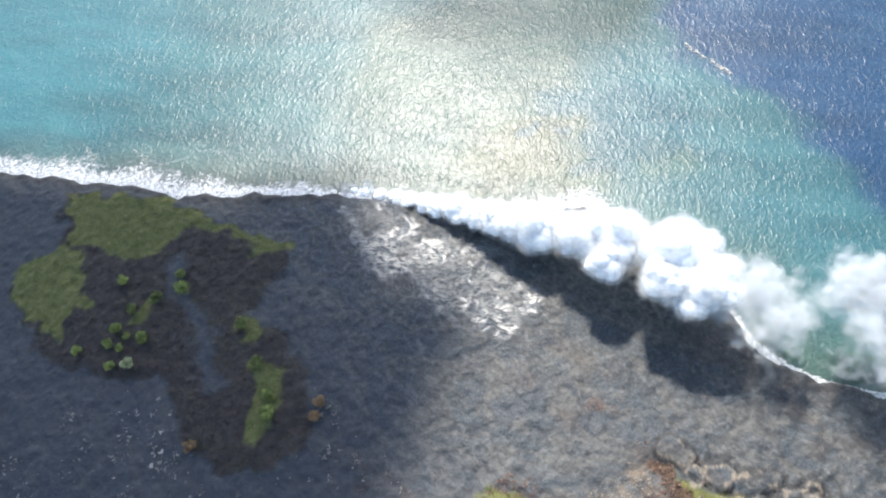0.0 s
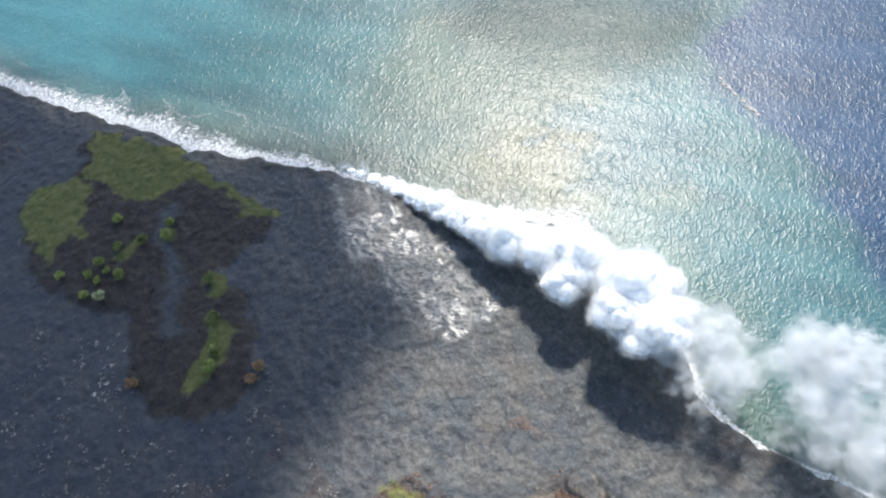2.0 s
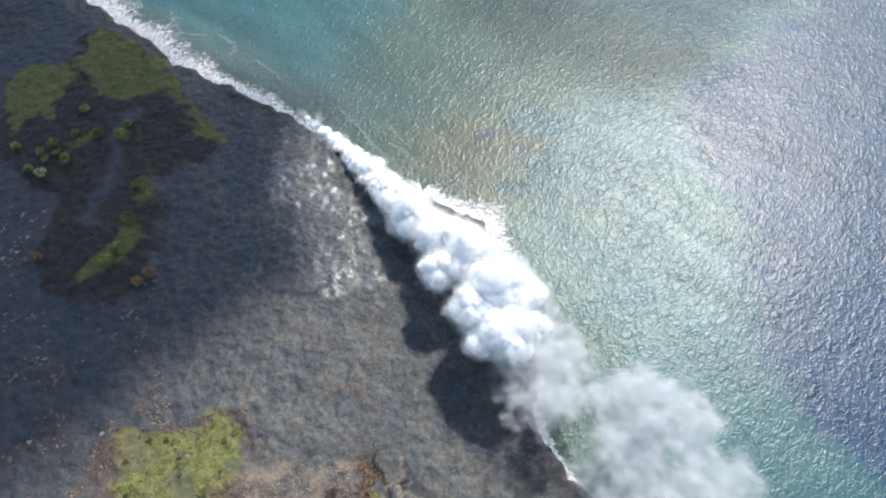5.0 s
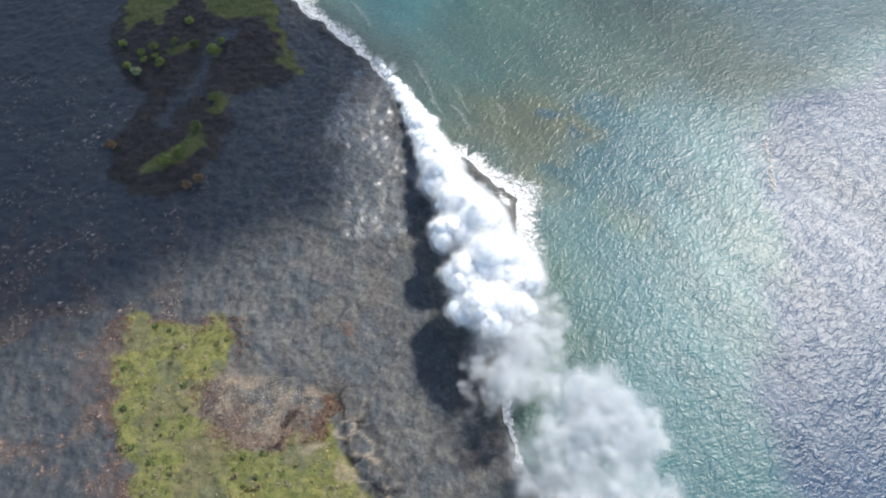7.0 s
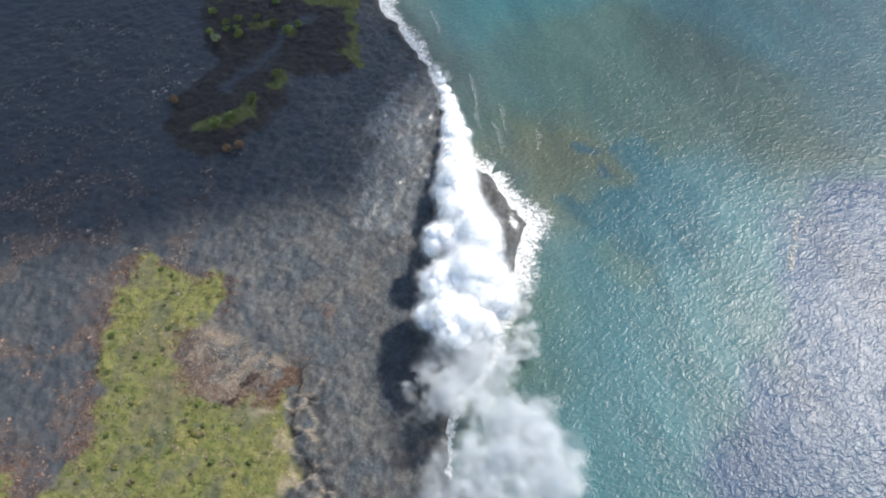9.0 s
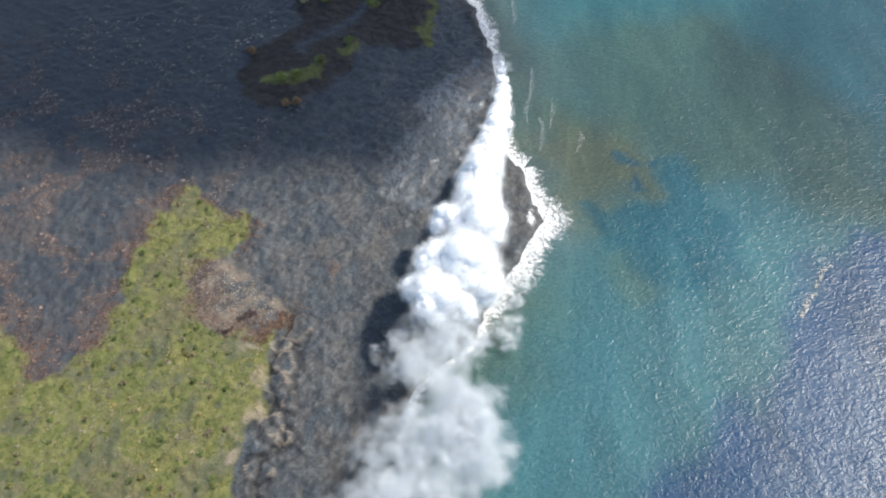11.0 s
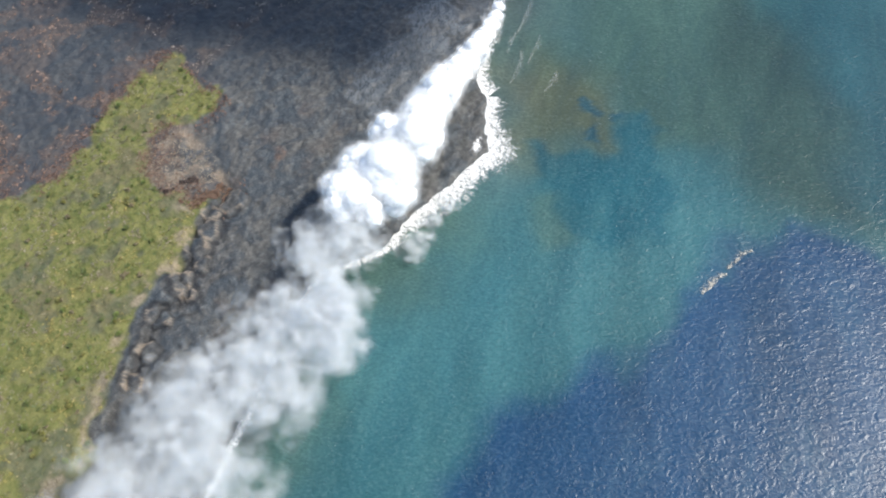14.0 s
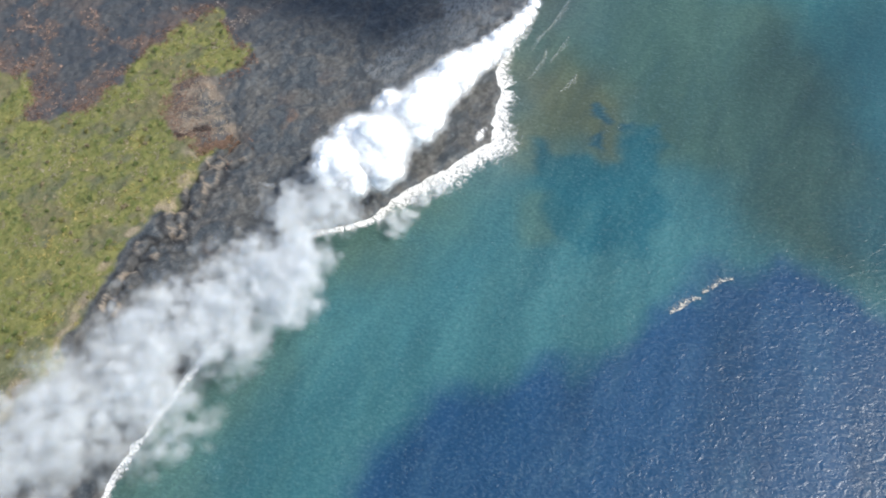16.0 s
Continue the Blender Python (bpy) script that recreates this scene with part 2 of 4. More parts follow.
def water_material():
    m, nodes, links, bsdf = material("sea_water")
    tint = attribute(nodes, "tint").outputs["Color"]
    rows = place_noise(nodes, links, 10, 5, 0.64, (4.5, 1.0, 1.0), 122, 0.4)
    gust = place_noise(nodes, links, 60, 3, 0.55, (1.6, 1.0, 1.0), 122)
    cloudy = place_noise(nodes, links, 24, 6, 0.68, (3.2, 1.0, 1.0), 118, 0.5)
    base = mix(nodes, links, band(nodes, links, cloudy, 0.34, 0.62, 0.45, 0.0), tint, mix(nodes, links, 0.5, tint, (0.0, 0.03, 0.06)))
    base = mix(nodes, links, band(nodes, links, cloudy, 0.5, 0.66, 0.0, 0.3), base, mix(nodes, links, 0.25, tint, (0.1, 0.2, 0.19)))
    # light and dark sides of the wavelets, painted into the base colour
    wave_shading = place_noise(nodes, links, 1.7, 4, 0.66, (1.4, 1.0, 1.0), 42)
    base = mix(nodes, links, band(nodes, links, wave_shading, 0.5, 0.36, 0.0, 0.4), base, mix(nodes, links, 0.55, base, (0.0, 0.014, 0.036)))
    base = mix(nodes, links, band(nodes, links, wave_shading, 0.52, 0.68, 0.0, 0.12), base, (0.2, 0.28, 0.3))
    # white flecks: small whitecaps, plus sky glints painted into the colour
    breaking = maths(nodes, links, "MULTIPLY", band(nodes, links, place_noise(nodes, links, 1.0, 3, 0.7, (1.5, 1.0, 1.0), 42), 0.64, 0.74), band(nodes, links, rows, 0.5, 0.64, 0.03, 0.6))
    base = mix(nodes, links, breaking, base, (0.5, 0.53, 0.52))
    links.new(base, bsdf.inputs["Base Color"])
    bsdf.inputs["IOR"].default_value = 1.33
    bsdf.inputs["Roughness"].default_value = 0.36
    swell = place_noise(nodes, links, 7, 2, 0.5, (1.5, 1.0, 1.0), 34)

    def creased(size, turn):
        """Wavelets with narrow troughs between rounded backs."""
        n = place_noise(nodes, links, size, 2, 0.5, (1.35, 1.0, 1.0), turn, 0.6)
        return maths(nodes, links, "ABSOLUTE", maths(nodes, links, "SUBTRACT", n, 0.5), 0.0)

    ripple = place_noise(nodes, links, 1.3, 2, 0.6, (1.4, 1.0, 1.0), 40)
    chop = maths(nodes, links, "ADD", maths(nodes, links, "MULTIPLY", creased(4.6, 44), 1.1), maths(nodes, links, "MULTIPLY", creased(2.3, 20), 0.42))
    height = maths(nodes, links, "ADD", maths(nodes, links, "MULTIPLY", swell, 0.5), maths(nodes, links, "ADD", chop, maths(nodes, links, "MULTIPLY", ripple, 0.12)))
    bump = nodes.new("ShaderNodeBump")
    bump.inputs["Strength"].default_value = 1.0
    rough_sea = maths(nodes, links, "MULTIPLY", band(nodes, links, rows, 0.36, 0.62, 0.5, 0.8), band(nodes, links, gust, 0.35, 0.65, 0.92, 1.06))
    links.new(rough_sea, bump.inputs["Distance"])
    links.new(height, bump.inputs["Height"])
    links.new(bump.outputs[0], bsdf.inputs["Normal"])
    return m


def foam_material(name, colour, most=1.0):
    """White water that breaks up into lace towards its outer edge."""
    m, nodes, links, bsdf = material(name)
    edge = attribute(nodes, "edge").outputs["Fac"]
    lace = band(nodes, links, place_noise(nodes, links, 4.2, 8, 0.76, None, 0, 1.2), 0.3, 0.66)
    gap = maths(nodes, links, "SUBTRACT", lace, maths(nodes, links, "MULTIPLY", edge, 1.12))
    cover = band(nodes, links, gap, -0.2, 0.3, 0.0, most)
    cover = maths(nodes, links, "MULTIPLY", cover, band(nodes, links, place_noise(nodes, links, 2.4, 6, 0.72, None, 0, 1.5), 0.36, 0.54, 0.25, 1.0))
    if most < 1.0:
        cover = maths(nodes, links, "MULTIPLY", cover, band(nodes, links, place_noise(nodes, links, 1.6, 5, 0.7), 0.42, 0.6))
    links.new(cover, bsdf.inputs["Alpha"])
    fine = place_noise(nodes, links, 1.5, 4, 0.7)
    links.new(mix(nodes, links, band(nodes, links, fine, 0.38, 0.58), tuple(c * 0.55 for c in colour), colour), bsdf.inputs["Base Color"])
    bsdf.inputs["Roughness"].default_value = 0.8
    return m


def steam_material(name, colour, through=0.45, clear=0.0, wispy=False):
    m, nodes, links, bsdf = material(name)
    nodes.remove(bsdf)
    diffuse, lucent, both = nodes.new("ShaderNodeBsdfDiffuse"), nodes.new("ShaderNodeBsdfTranslucent"), nodes.new("ShaderNodeMixShader")
    soft = mix(nodes, links, place_noise(nodes, links, 9, 3, 0.6), tuple(c * 0.93 for c in colour), colour)
    links.new(soft, diffuse.inputs[0])
    links.new(soft, lucent.inputs[0])
    both.inputs[0].default_value = through
    links.new(diffuse.outputs[0], both.inputs[1])
    links.new(lucent.outputs[0], both.inputs[2])
    shader = both.outputs[0]
    if wispy:
        gap, thin = nodes.new("ShaderNodeBsdfTransparent"), nodes.new("ShaderNodeMixShader")
        soft = maths(nodes, links, "MULTIPLY", attribute(nodes, "soft").outputs["Fac"], band(nodes, links, place_noise(nodes, links, 7.0, 5, 0.62), 0.3, 0.66, 0.45, 1.3))
        links.new(soft, thin.inputs[0])
        links.new(gap.outputs[0], thin.inputs[1])
        links.new(shader, thin.inputs[2])
        shader = thin.outputs[0]
    if clear:
        gap, thin = nodes.new("ShaderNodeBsdfTransparent"), nodes.new("ShaderNodeMixShader")
        thin.inputs[0].default_value = clear
        links.new(shader, thin.inputs[1])
        links.new(gap.outputs[0], thin.inputs[2])
        shader = thin.outputs[0]
    links.new(shader, nodes["Material Output"].inputs[0])
    return m


def billow_material():
    """Dense steam: light scatters through it for metres, so its lumps shade softly."""
    m, nodes, links, bsdf = material("steam")
    drift = place_noise(nodes, links, 11, 4, 0.6)
    links.new(mix(nodes, links, band(nodes, links, drift, 0.35, 0.65), (0.82, 0.845, 0.865), (0.89, 0.903, 0.915)), bsdf.inputs["Base Color"])
    bsdf.inputs["Roughness"].default_value = 1.0
    bsdf.inputs["Specular IOR Level"].default_value = 0.0
    bsdf.inputs["Subsurface Weight"].default_value = 1.0
    bsdf.inputs["Subsurface Radius"].default_value = (1.0, 1.0, 1.0)
    bsdf.inputs["Subsurface Scale"].default_value = 2.8
    bsdf.inputs["Subsurface Anisotropy"].default_value = 0.3
    return m


def leaf_material():
    m, nodes, links, bsdf = material("leaves")
    tint = attribute(nodes, "tint").outputs["Color"]
    geo = nodes.new("ShaderNodeNewGeometry")
    shade = band(nodes, links, geo.outputs["Random Per Island"], 0, 1, 0.82, 1.15)
    grey = nodes.new("ShaderNodeCombineColor")
    for i in range(3):
        links.new(shade, grey.inputs[i])
    links.new(mix(nodes, links, 1.0, tint, grey.outputs[0], "MULTIPLY"), bsdf.inputs["Base Color"])
    bsdf.inputs["Roughness"].default_value = 0.6
    return m


def plain_material(name, a, b, size, rough=0.8):
    m, nodes, links, bsdf = material(name)
    links.new(mix(nodes, links, band(nodes, links, place_noise(nodes, links, size, 5, 0.7), 0.3, 0.7), a, b), bsdf.inputs["Base Color"])
    bsdf.inputs["Roughness"].default_value = rough
    return m


GROUND, WATER = ground_material(), water_material()
FOAM = foam_material("surf_foam", (0.8, 0.81, 0.8))
WISP = foam_material("spent_foam", (0.62, 0.64, 0.62), 0.3)
SCUM = foam_material("drifting_scum", (0.62, 0.58, 0.49), 0.95)
STEAM = billow_material()
SMOKE = steam_material("thin_steam", (0.8, 0.83, 0.85), 0.5, 0.0, True)
WISPY = steam_material("steam_wisps", (0.83, 0.85, 0.865), 0.5, 0.0, True)
CLOUD = steam_material("cloud", (0.92, 0.92, 0.93), 0.4)
THIN_CLOUD = steam_material("thin_cloud", (0.92, 0.92, 0.93), 0.5, 0.72)
LEAVES = leaf_material()
BARK = plain_material("bark", (0.07, 0.05, 0.035), (0.15, 0.11, 0.08), 0.4)

# ---- the plan ----
SEA = -3.0
COAST = [(-756, 1260), (-352.8, 697.2), (-200.8, 447.7), (-163, 388.9), (-127.7, 336), (-101.6, 301.6), (-88.2, 274.7), (-58.8, 241.9), (-28.6, 210.8), (0, 178.1), (20.2, 147.8), (40.3, 110.9),
         (63.8, 83.2), (77.3, 79), (94.1, 55.4), (111.7, 40.3), (111.7, 21.8), (110, -8.4), (109.2, -42), (112.6, -58.8), (108.4, -80.6), (101.6, -92.4), (100, -109.2), (104.2, -134.4),
         (115.9, -157.1), (127.7, -177.2), (153.7, -236.9), (193.2, -310.8), (277.2, -436.8), (588, -924)]
LAND = COAST + [(4500, -4500), (-4500, -4500), (-4500, 4500), (-2500, 4000)]
CLIFF = [(-3.4, -102.5), (2.5, -104.2), (9.2, -123.5), (10.9, -137.8), (30.2, -153.7), (27.7, -164.6), (46.2, -173), (40.3, -186.5), (50.4, -204.1), (60.5, -216.7), (70.6, -236.9), (84, -257), (95.8, -289.8), (126, -361.2), (252, -537.6)]
OLD_FIELD = CLIFF + [(-420, -756), (-588, -252), (-218.4, -205.8), (-159.6, -201.6), (-126, -198.2), (-94.1, -180.6), (-105, -139.4), (-126, -112.6), (-132.7, -58.8), (-92.4, -55.4), (-67.2, -55.4), (-62.2, -82.3), (-50.4, -99.1), (-25.2, -97.4)]
GREEN = [(-131, -52.1), (-109.2, -50.4), (-89, -56.3), (-67.2, -53.8), (-62.2, -80.6), (-77.3, -109.2), (-52.1, -130.2), (-28.6, -131.9), (-6.7, -127.7), (2.5, -110.9), (7.6, -134.4), (25.2, -159.6), (27.7, -174.7),
         (40.3, -199.9), (65.5, -232.7), (87.4, -267.1), (126, -357), (210, -520.8), (-420, -756), (-588, -252), (-218.4, -216.7), (-172.2, -211.7), (-157.9, -199.9), (-126, -199.9), (-109.2, -216.7), (-94.1, -201.6), (-94.1, -166.3), (-107.5, -137.8), (-127.7, -110.9), (-134.4, -72.2)]
DRY_HEATH = [(-80, -104), (-60, -90), (-40, -93), (-22, -99), (-10, -104), (-6, -113), (-14, -124), (-30, -131), (-53, -131), (-66, -118)]
KIPUKA = [(-147.8, 334.3), (-126, 317.5), (-89, 265.4), (-82.3, 235.2), (-52.1, 162.1), (-67.2, 151.2), (-85.7, 147.8), (-105, 139.4), (-98.3, 109.2), (-108.4, 65.5), (-124.3, 41.2), (-153.7, 42.8), (-168.8, 62.2), (-177.2, 99.1), (-168, 142.8), (-189.8, 159.6),
          (-209.2, 189), (-220.1, 239.4), (-215, 283.9), (-168, 287.3)]
KIPUKA_LANE = [(-117.6, 210), (-126, 168), (-141.1, 147), (-151.2, 109.2)]
MEADOWS = [[(-147.8, 332.6), (-126, 315.8), (-88.2, 263.8), (-84, 238.6), (-52.1, 162.1), (-58.8, 156.2), (-77.3, 199.9), (-95.8, 238.6), (-129.4, 224.3), (-147.8, 252), (-159.6, 281.4)],
           [(-163.8, 255.4), (-161.3, 285.6), (-202.4, 294), (-216.7, 273), (-215.9, 241.9), (-203.3, 216.7), (-178.1, 231.8)],
           [(-126, 197.4), (-117.6, 191.5), (-124.3, 179.8), (-134.4, 186.5)], [(-147.8, 201.6), (-141.1, 191.5), (-156.2, 186.5), (-163, 198.2)],
           [(-117.6, 110.9), (-109.2, 94.1), (-126, 70.6), (-147, 58.8), (-154.6, 70.6), (-136.1, 84), (-126, 104.2)], [(-100.8, 137.8), (-104.2, 124.3), (-115.9, 127.7), (-112.6, 139.4)]]
LOBES = [(14, -107, 9), (11, -121, 6), (21, -131, 9), (27, -146, 9), (38, -151, 6), (38, -166, 8), (48, -168, 6), (47, -191, 7), (60, -209, 7), (70, -225, 7)]
SILVER = [(-4, 170), (14, 150), (20, 114), (36, 80), (42, 56), (42, 30), (30, 14), (10, 8), (-6, 22), (-12, 46), (-22, 66), (-20, 100), (-17, 128)]
LAND_SHADE = [(-320, -80), (-210, -52), (-150, -33), (-108, -14), (-76, 0), (-42, 11), (-4, 28), (-6, 60), (-11, 97), (-6, 126), (0, 160), (6, 190), (-20, 224), (-50, 256), (-80, 290), (-95, 318), (-118, 350), (-155, 405), (-190, 460), (-330, 640), (-672, 420), (-588, 0)]
SEA_SHADE = [(165, 312), (168, 267), (197, 199), (252, 134), (277, 141), (300, 118), (323, 128), (370, 172), (521, 277), (756, 588), (420, 756), (252, 504)]


def warped(x, y, amount, size, seed):
    return x + amount * (2 * fbm(x, y, size, 3, seed) - 1), y + amount * (2 * fbm(x, y, size, 3, seed + 50) - 1)


def lobe_reach(x, y):
    """Distance inside the nearest pahoehoe lobe, negative outside."""
    lx, ly = warped(x, y, 5.0, 9, 150)
    return np.maximum.reduce([r - np.hypot(lx - cx, ly - cy) for cx, cy, r in LOBES])


def land_height(x, y):
    """Height of the ground over the plan: lava benches, the old field's low cliff, the sea bed."""
    wx, wy = warped(x, y, 5.0, 14, 3)
    shore = inside(wx, wy, LAND)
    cx, cy = warped(x, y, 9.0, 22, 9)
    old = inside(cx, cy, OLD_FIELD)
    flow = np.abs(2 * fbm(x, y, 11, 3, 21) - 1)
    relief = 1.6 * (fbm(x, y, 70, 3, 5) - 0.5) + 1.9 * (0.35 - flow) + 0.9 * (vnoise(x, y, 3.2, 31) - 0.5) + 1.2 * (0.3 - np.abs(2 * fbm(x, y, 24, 3, 37) - 1))
    top = relief + 3.2 * ramp(old, -0.6, 1.4) * ramp(near_line(x, y, CLIFF), 100, 30) - 1.0 * ramp(old, -9, -0.6) * (1 - ramp(old, -0.6, 1.6)) * ramp(x, -25, 0)
    kx, ky = warped(x, y, 8.0, 20, 71)
    top = top + 1.2 * ramp(inside(kx, ky, KIPUKA), -2, 3)
    top = top + 2.4 * ramp(lobe_reach(x, y), -0.4, 0.9) * ramp(old, 0.5, -1.5)
    land = SEA - 0.4 + (top - SEA + 0.4) * ramp(shore, -0.5, 4.0)
    bed = SEA - 0.4 - np.minimum(12, np.maximum(0, -shore) * 0.25)
    return np.where(shore > -0.5, land, bed)


# ---- ground ----
def build_ground():
    xs, ys = axis(-365, 165, 1.4, 4300), axis(-350, 475, 1.4, 4300)
    x, y = [a.ravel() for a in np.meshgrid(xs, ys)]
    z = land_height(x, y)
    me = mesh_of("ground", np.stack([x, y, z], 1), grid_faces(len(xs), len(ys)), True)
    gx, gy = warped(x, y, 11.0, 16, 40)
    green = ramp(inside(gx, gy, GREEN), -2, 3)
    heath = ramp(inside(gx, gy, DRY_HEATH), -9, 7) * (0.15 + 0.85 * ramp(fbm(x, y, 10, 3, 98), 0.42, 0.54))
    kip = ramp(inside(gx, gy, KIPUKA), -2, 3) * ramp(near_line(*warped(x, y, 16.0, 24, 140), KIPUKA_LANE), 1, 11)
    meadow = np.zeros(len(x))
    for outline in MEADOWS:
        meadow = np.maximum(meadow, ramp(inside(gx, gy, outline), -2, 2))
    halo = ramp(inside(gx, gy, GREEN), -26, 0) * ramp(fbm(x, y, 16, 3, 44), 0.42, 0.6)
    halo = halo * ramp(near_line(x, y, CLIFF), 10, 26)
    dry = np.clip(np.maximum.reduce([kip * 0.2, 0.4 * heath, 0.8 * halo * ramp(-y, 40, 90), 0.3 * ramp(fbm(x, y, 42, 3, 61), 0.6, 0.72) * ramp(y, 0, -30), 0.8 * ramp(np.hypot(gx - 4, gy + 64), 8, 4), 0.45 * ramp(fbm(x, y, 15, 3, 545), 0.52, 0.64) * ramp(x, -95, -115) * ramp(y, 60, -20)]), 0, 1)
    green_all = np.clip(np.maximum(green * (1 - 0.9 * heath) * (0.55 + 0.45 * ramp(fbm(x, y, 14, 3, 12), 0.35, 0.5)), meadow), 0, 1)
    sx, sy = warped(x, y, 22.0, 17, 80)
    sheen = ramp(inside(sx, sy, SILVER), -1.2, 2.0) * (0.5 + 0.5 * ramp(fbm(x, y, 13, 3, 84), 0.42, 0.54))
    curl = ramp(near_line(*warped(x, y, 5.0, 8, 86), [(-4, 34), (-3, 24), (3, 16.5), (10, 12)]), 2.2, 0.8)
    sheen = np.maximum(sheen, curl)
    edge = ramp(inside(gx, gy, GREEN), 0, 4) * (1 - ramp(inside(gx, gy, GREEN), 6, 16)) * ramp(near_line(gx, gy, CLIFF), 26, 12)
    sand = np.maximum(0.7 * edge * ramp(fbm(x, y, 12, 3, 90), 0.52, 0.62), 0.6 * ramp(np.abs(lobe_reach(x, y) - 1.4), 1.3, 0.4) * ramp(fbm(x, y, 7, 2, 92), 0.4, 0.58))
    sand = np.maximum(sand, 0.55 * heath * (0.5 + 0.5 * ramp(fbm(x, y, 9, 3, 96), 0.35, 0.6)))
    cx, cy = warped(x, y, 9.0, 22, 9)
    old = inside(cx, cy, OLD_FIELD)
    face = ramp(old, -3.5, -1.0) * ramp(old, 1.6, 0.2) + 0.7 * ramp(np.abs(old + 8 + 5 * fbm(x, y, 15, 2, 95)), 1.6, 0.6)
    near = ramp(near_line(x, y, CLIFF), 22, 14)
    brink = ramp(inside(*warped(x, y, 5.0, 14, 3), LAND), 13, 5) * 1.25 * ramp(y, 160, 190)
    aged = np.maximum(0.4 * kip, 0.92 * ramp(x + 22 * (fbm(x, y, 40, 3, 97) - 0.5), -36, -118) * (0.75 + 0.25 * ramp(fbm(x, y, 30, 3, 99), 0.4, 0.6)))
    layer = me.attributes.new("aged", "FLOAT", "POINT")
    layer.data.foreach_set("value", aged.astype(np.float32))
    layer = me.attributes.new("loam", "FLOAT", "POINT")
    layer.data.foreach_set("value", kip.astype(np.float32))
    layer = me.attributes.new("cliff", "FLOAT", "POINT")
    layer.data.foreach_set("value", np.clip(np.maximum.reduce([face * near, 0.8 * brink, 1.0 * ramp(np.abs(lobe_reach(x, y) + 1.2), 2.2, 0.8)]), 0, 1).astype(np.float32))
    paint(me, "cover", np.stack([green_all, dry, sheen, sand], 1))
    me.materials.append(GROUND)
    return tagged(new("ground", me), "black and grey lava plain with rusty and grassy patches", "ground", kind="structure")


build_ground()


# ---- sea ----
DEEP_EDGE = [(1008, 588), (470.4, 201.6), (304.1, 127.7), (267.1, 87.4), (279.7, 58), (276.4, 16.8), (257, -47.9), (234.4, -99.1), (240.2, -151.2), (253.7, -176.4), (285.6, -268.8), (386.4, -436.8), (756, -840), (2520, -840), (2520, 588)]
SILT = [(50.4, 126), (73.9, 94.1), (94.1, 80.6), (122.6, 68.9), (142.8, 79), (159.6, 92.4), (149.5, 132.7), (197.4, 126), (252, 134.4), (295.7, 127.7), (329.3, 159.6), (277.2, 218.4), (218.4, 277.2), (151.2, 302.4), (75.6, 277.2), (16.8, 201.6), (25.2, 168)]
SILT_CORE = [(77.3, 99.1), (92.4, 82.3), (122.6, 70.6), (144.5, 80.6), (161.3, 90.7), (147.8, 109.2), (141.1, 127.7), (117.6, 141.1), (87.4, 132.7)]
BLUE_TONGUE = [(123, 67), (141, 76), (158, 87), (168, 84), (173, 101), (160, 126), (166, 144), (186, 134), (198, 109), (222, 104), (240, 70), (226, 30), (200, 20), (170, 32), (140, 44)]
BLUE_HOLES = [(150, 99, 6), (138, 118, 6), (158, 124, 5)]


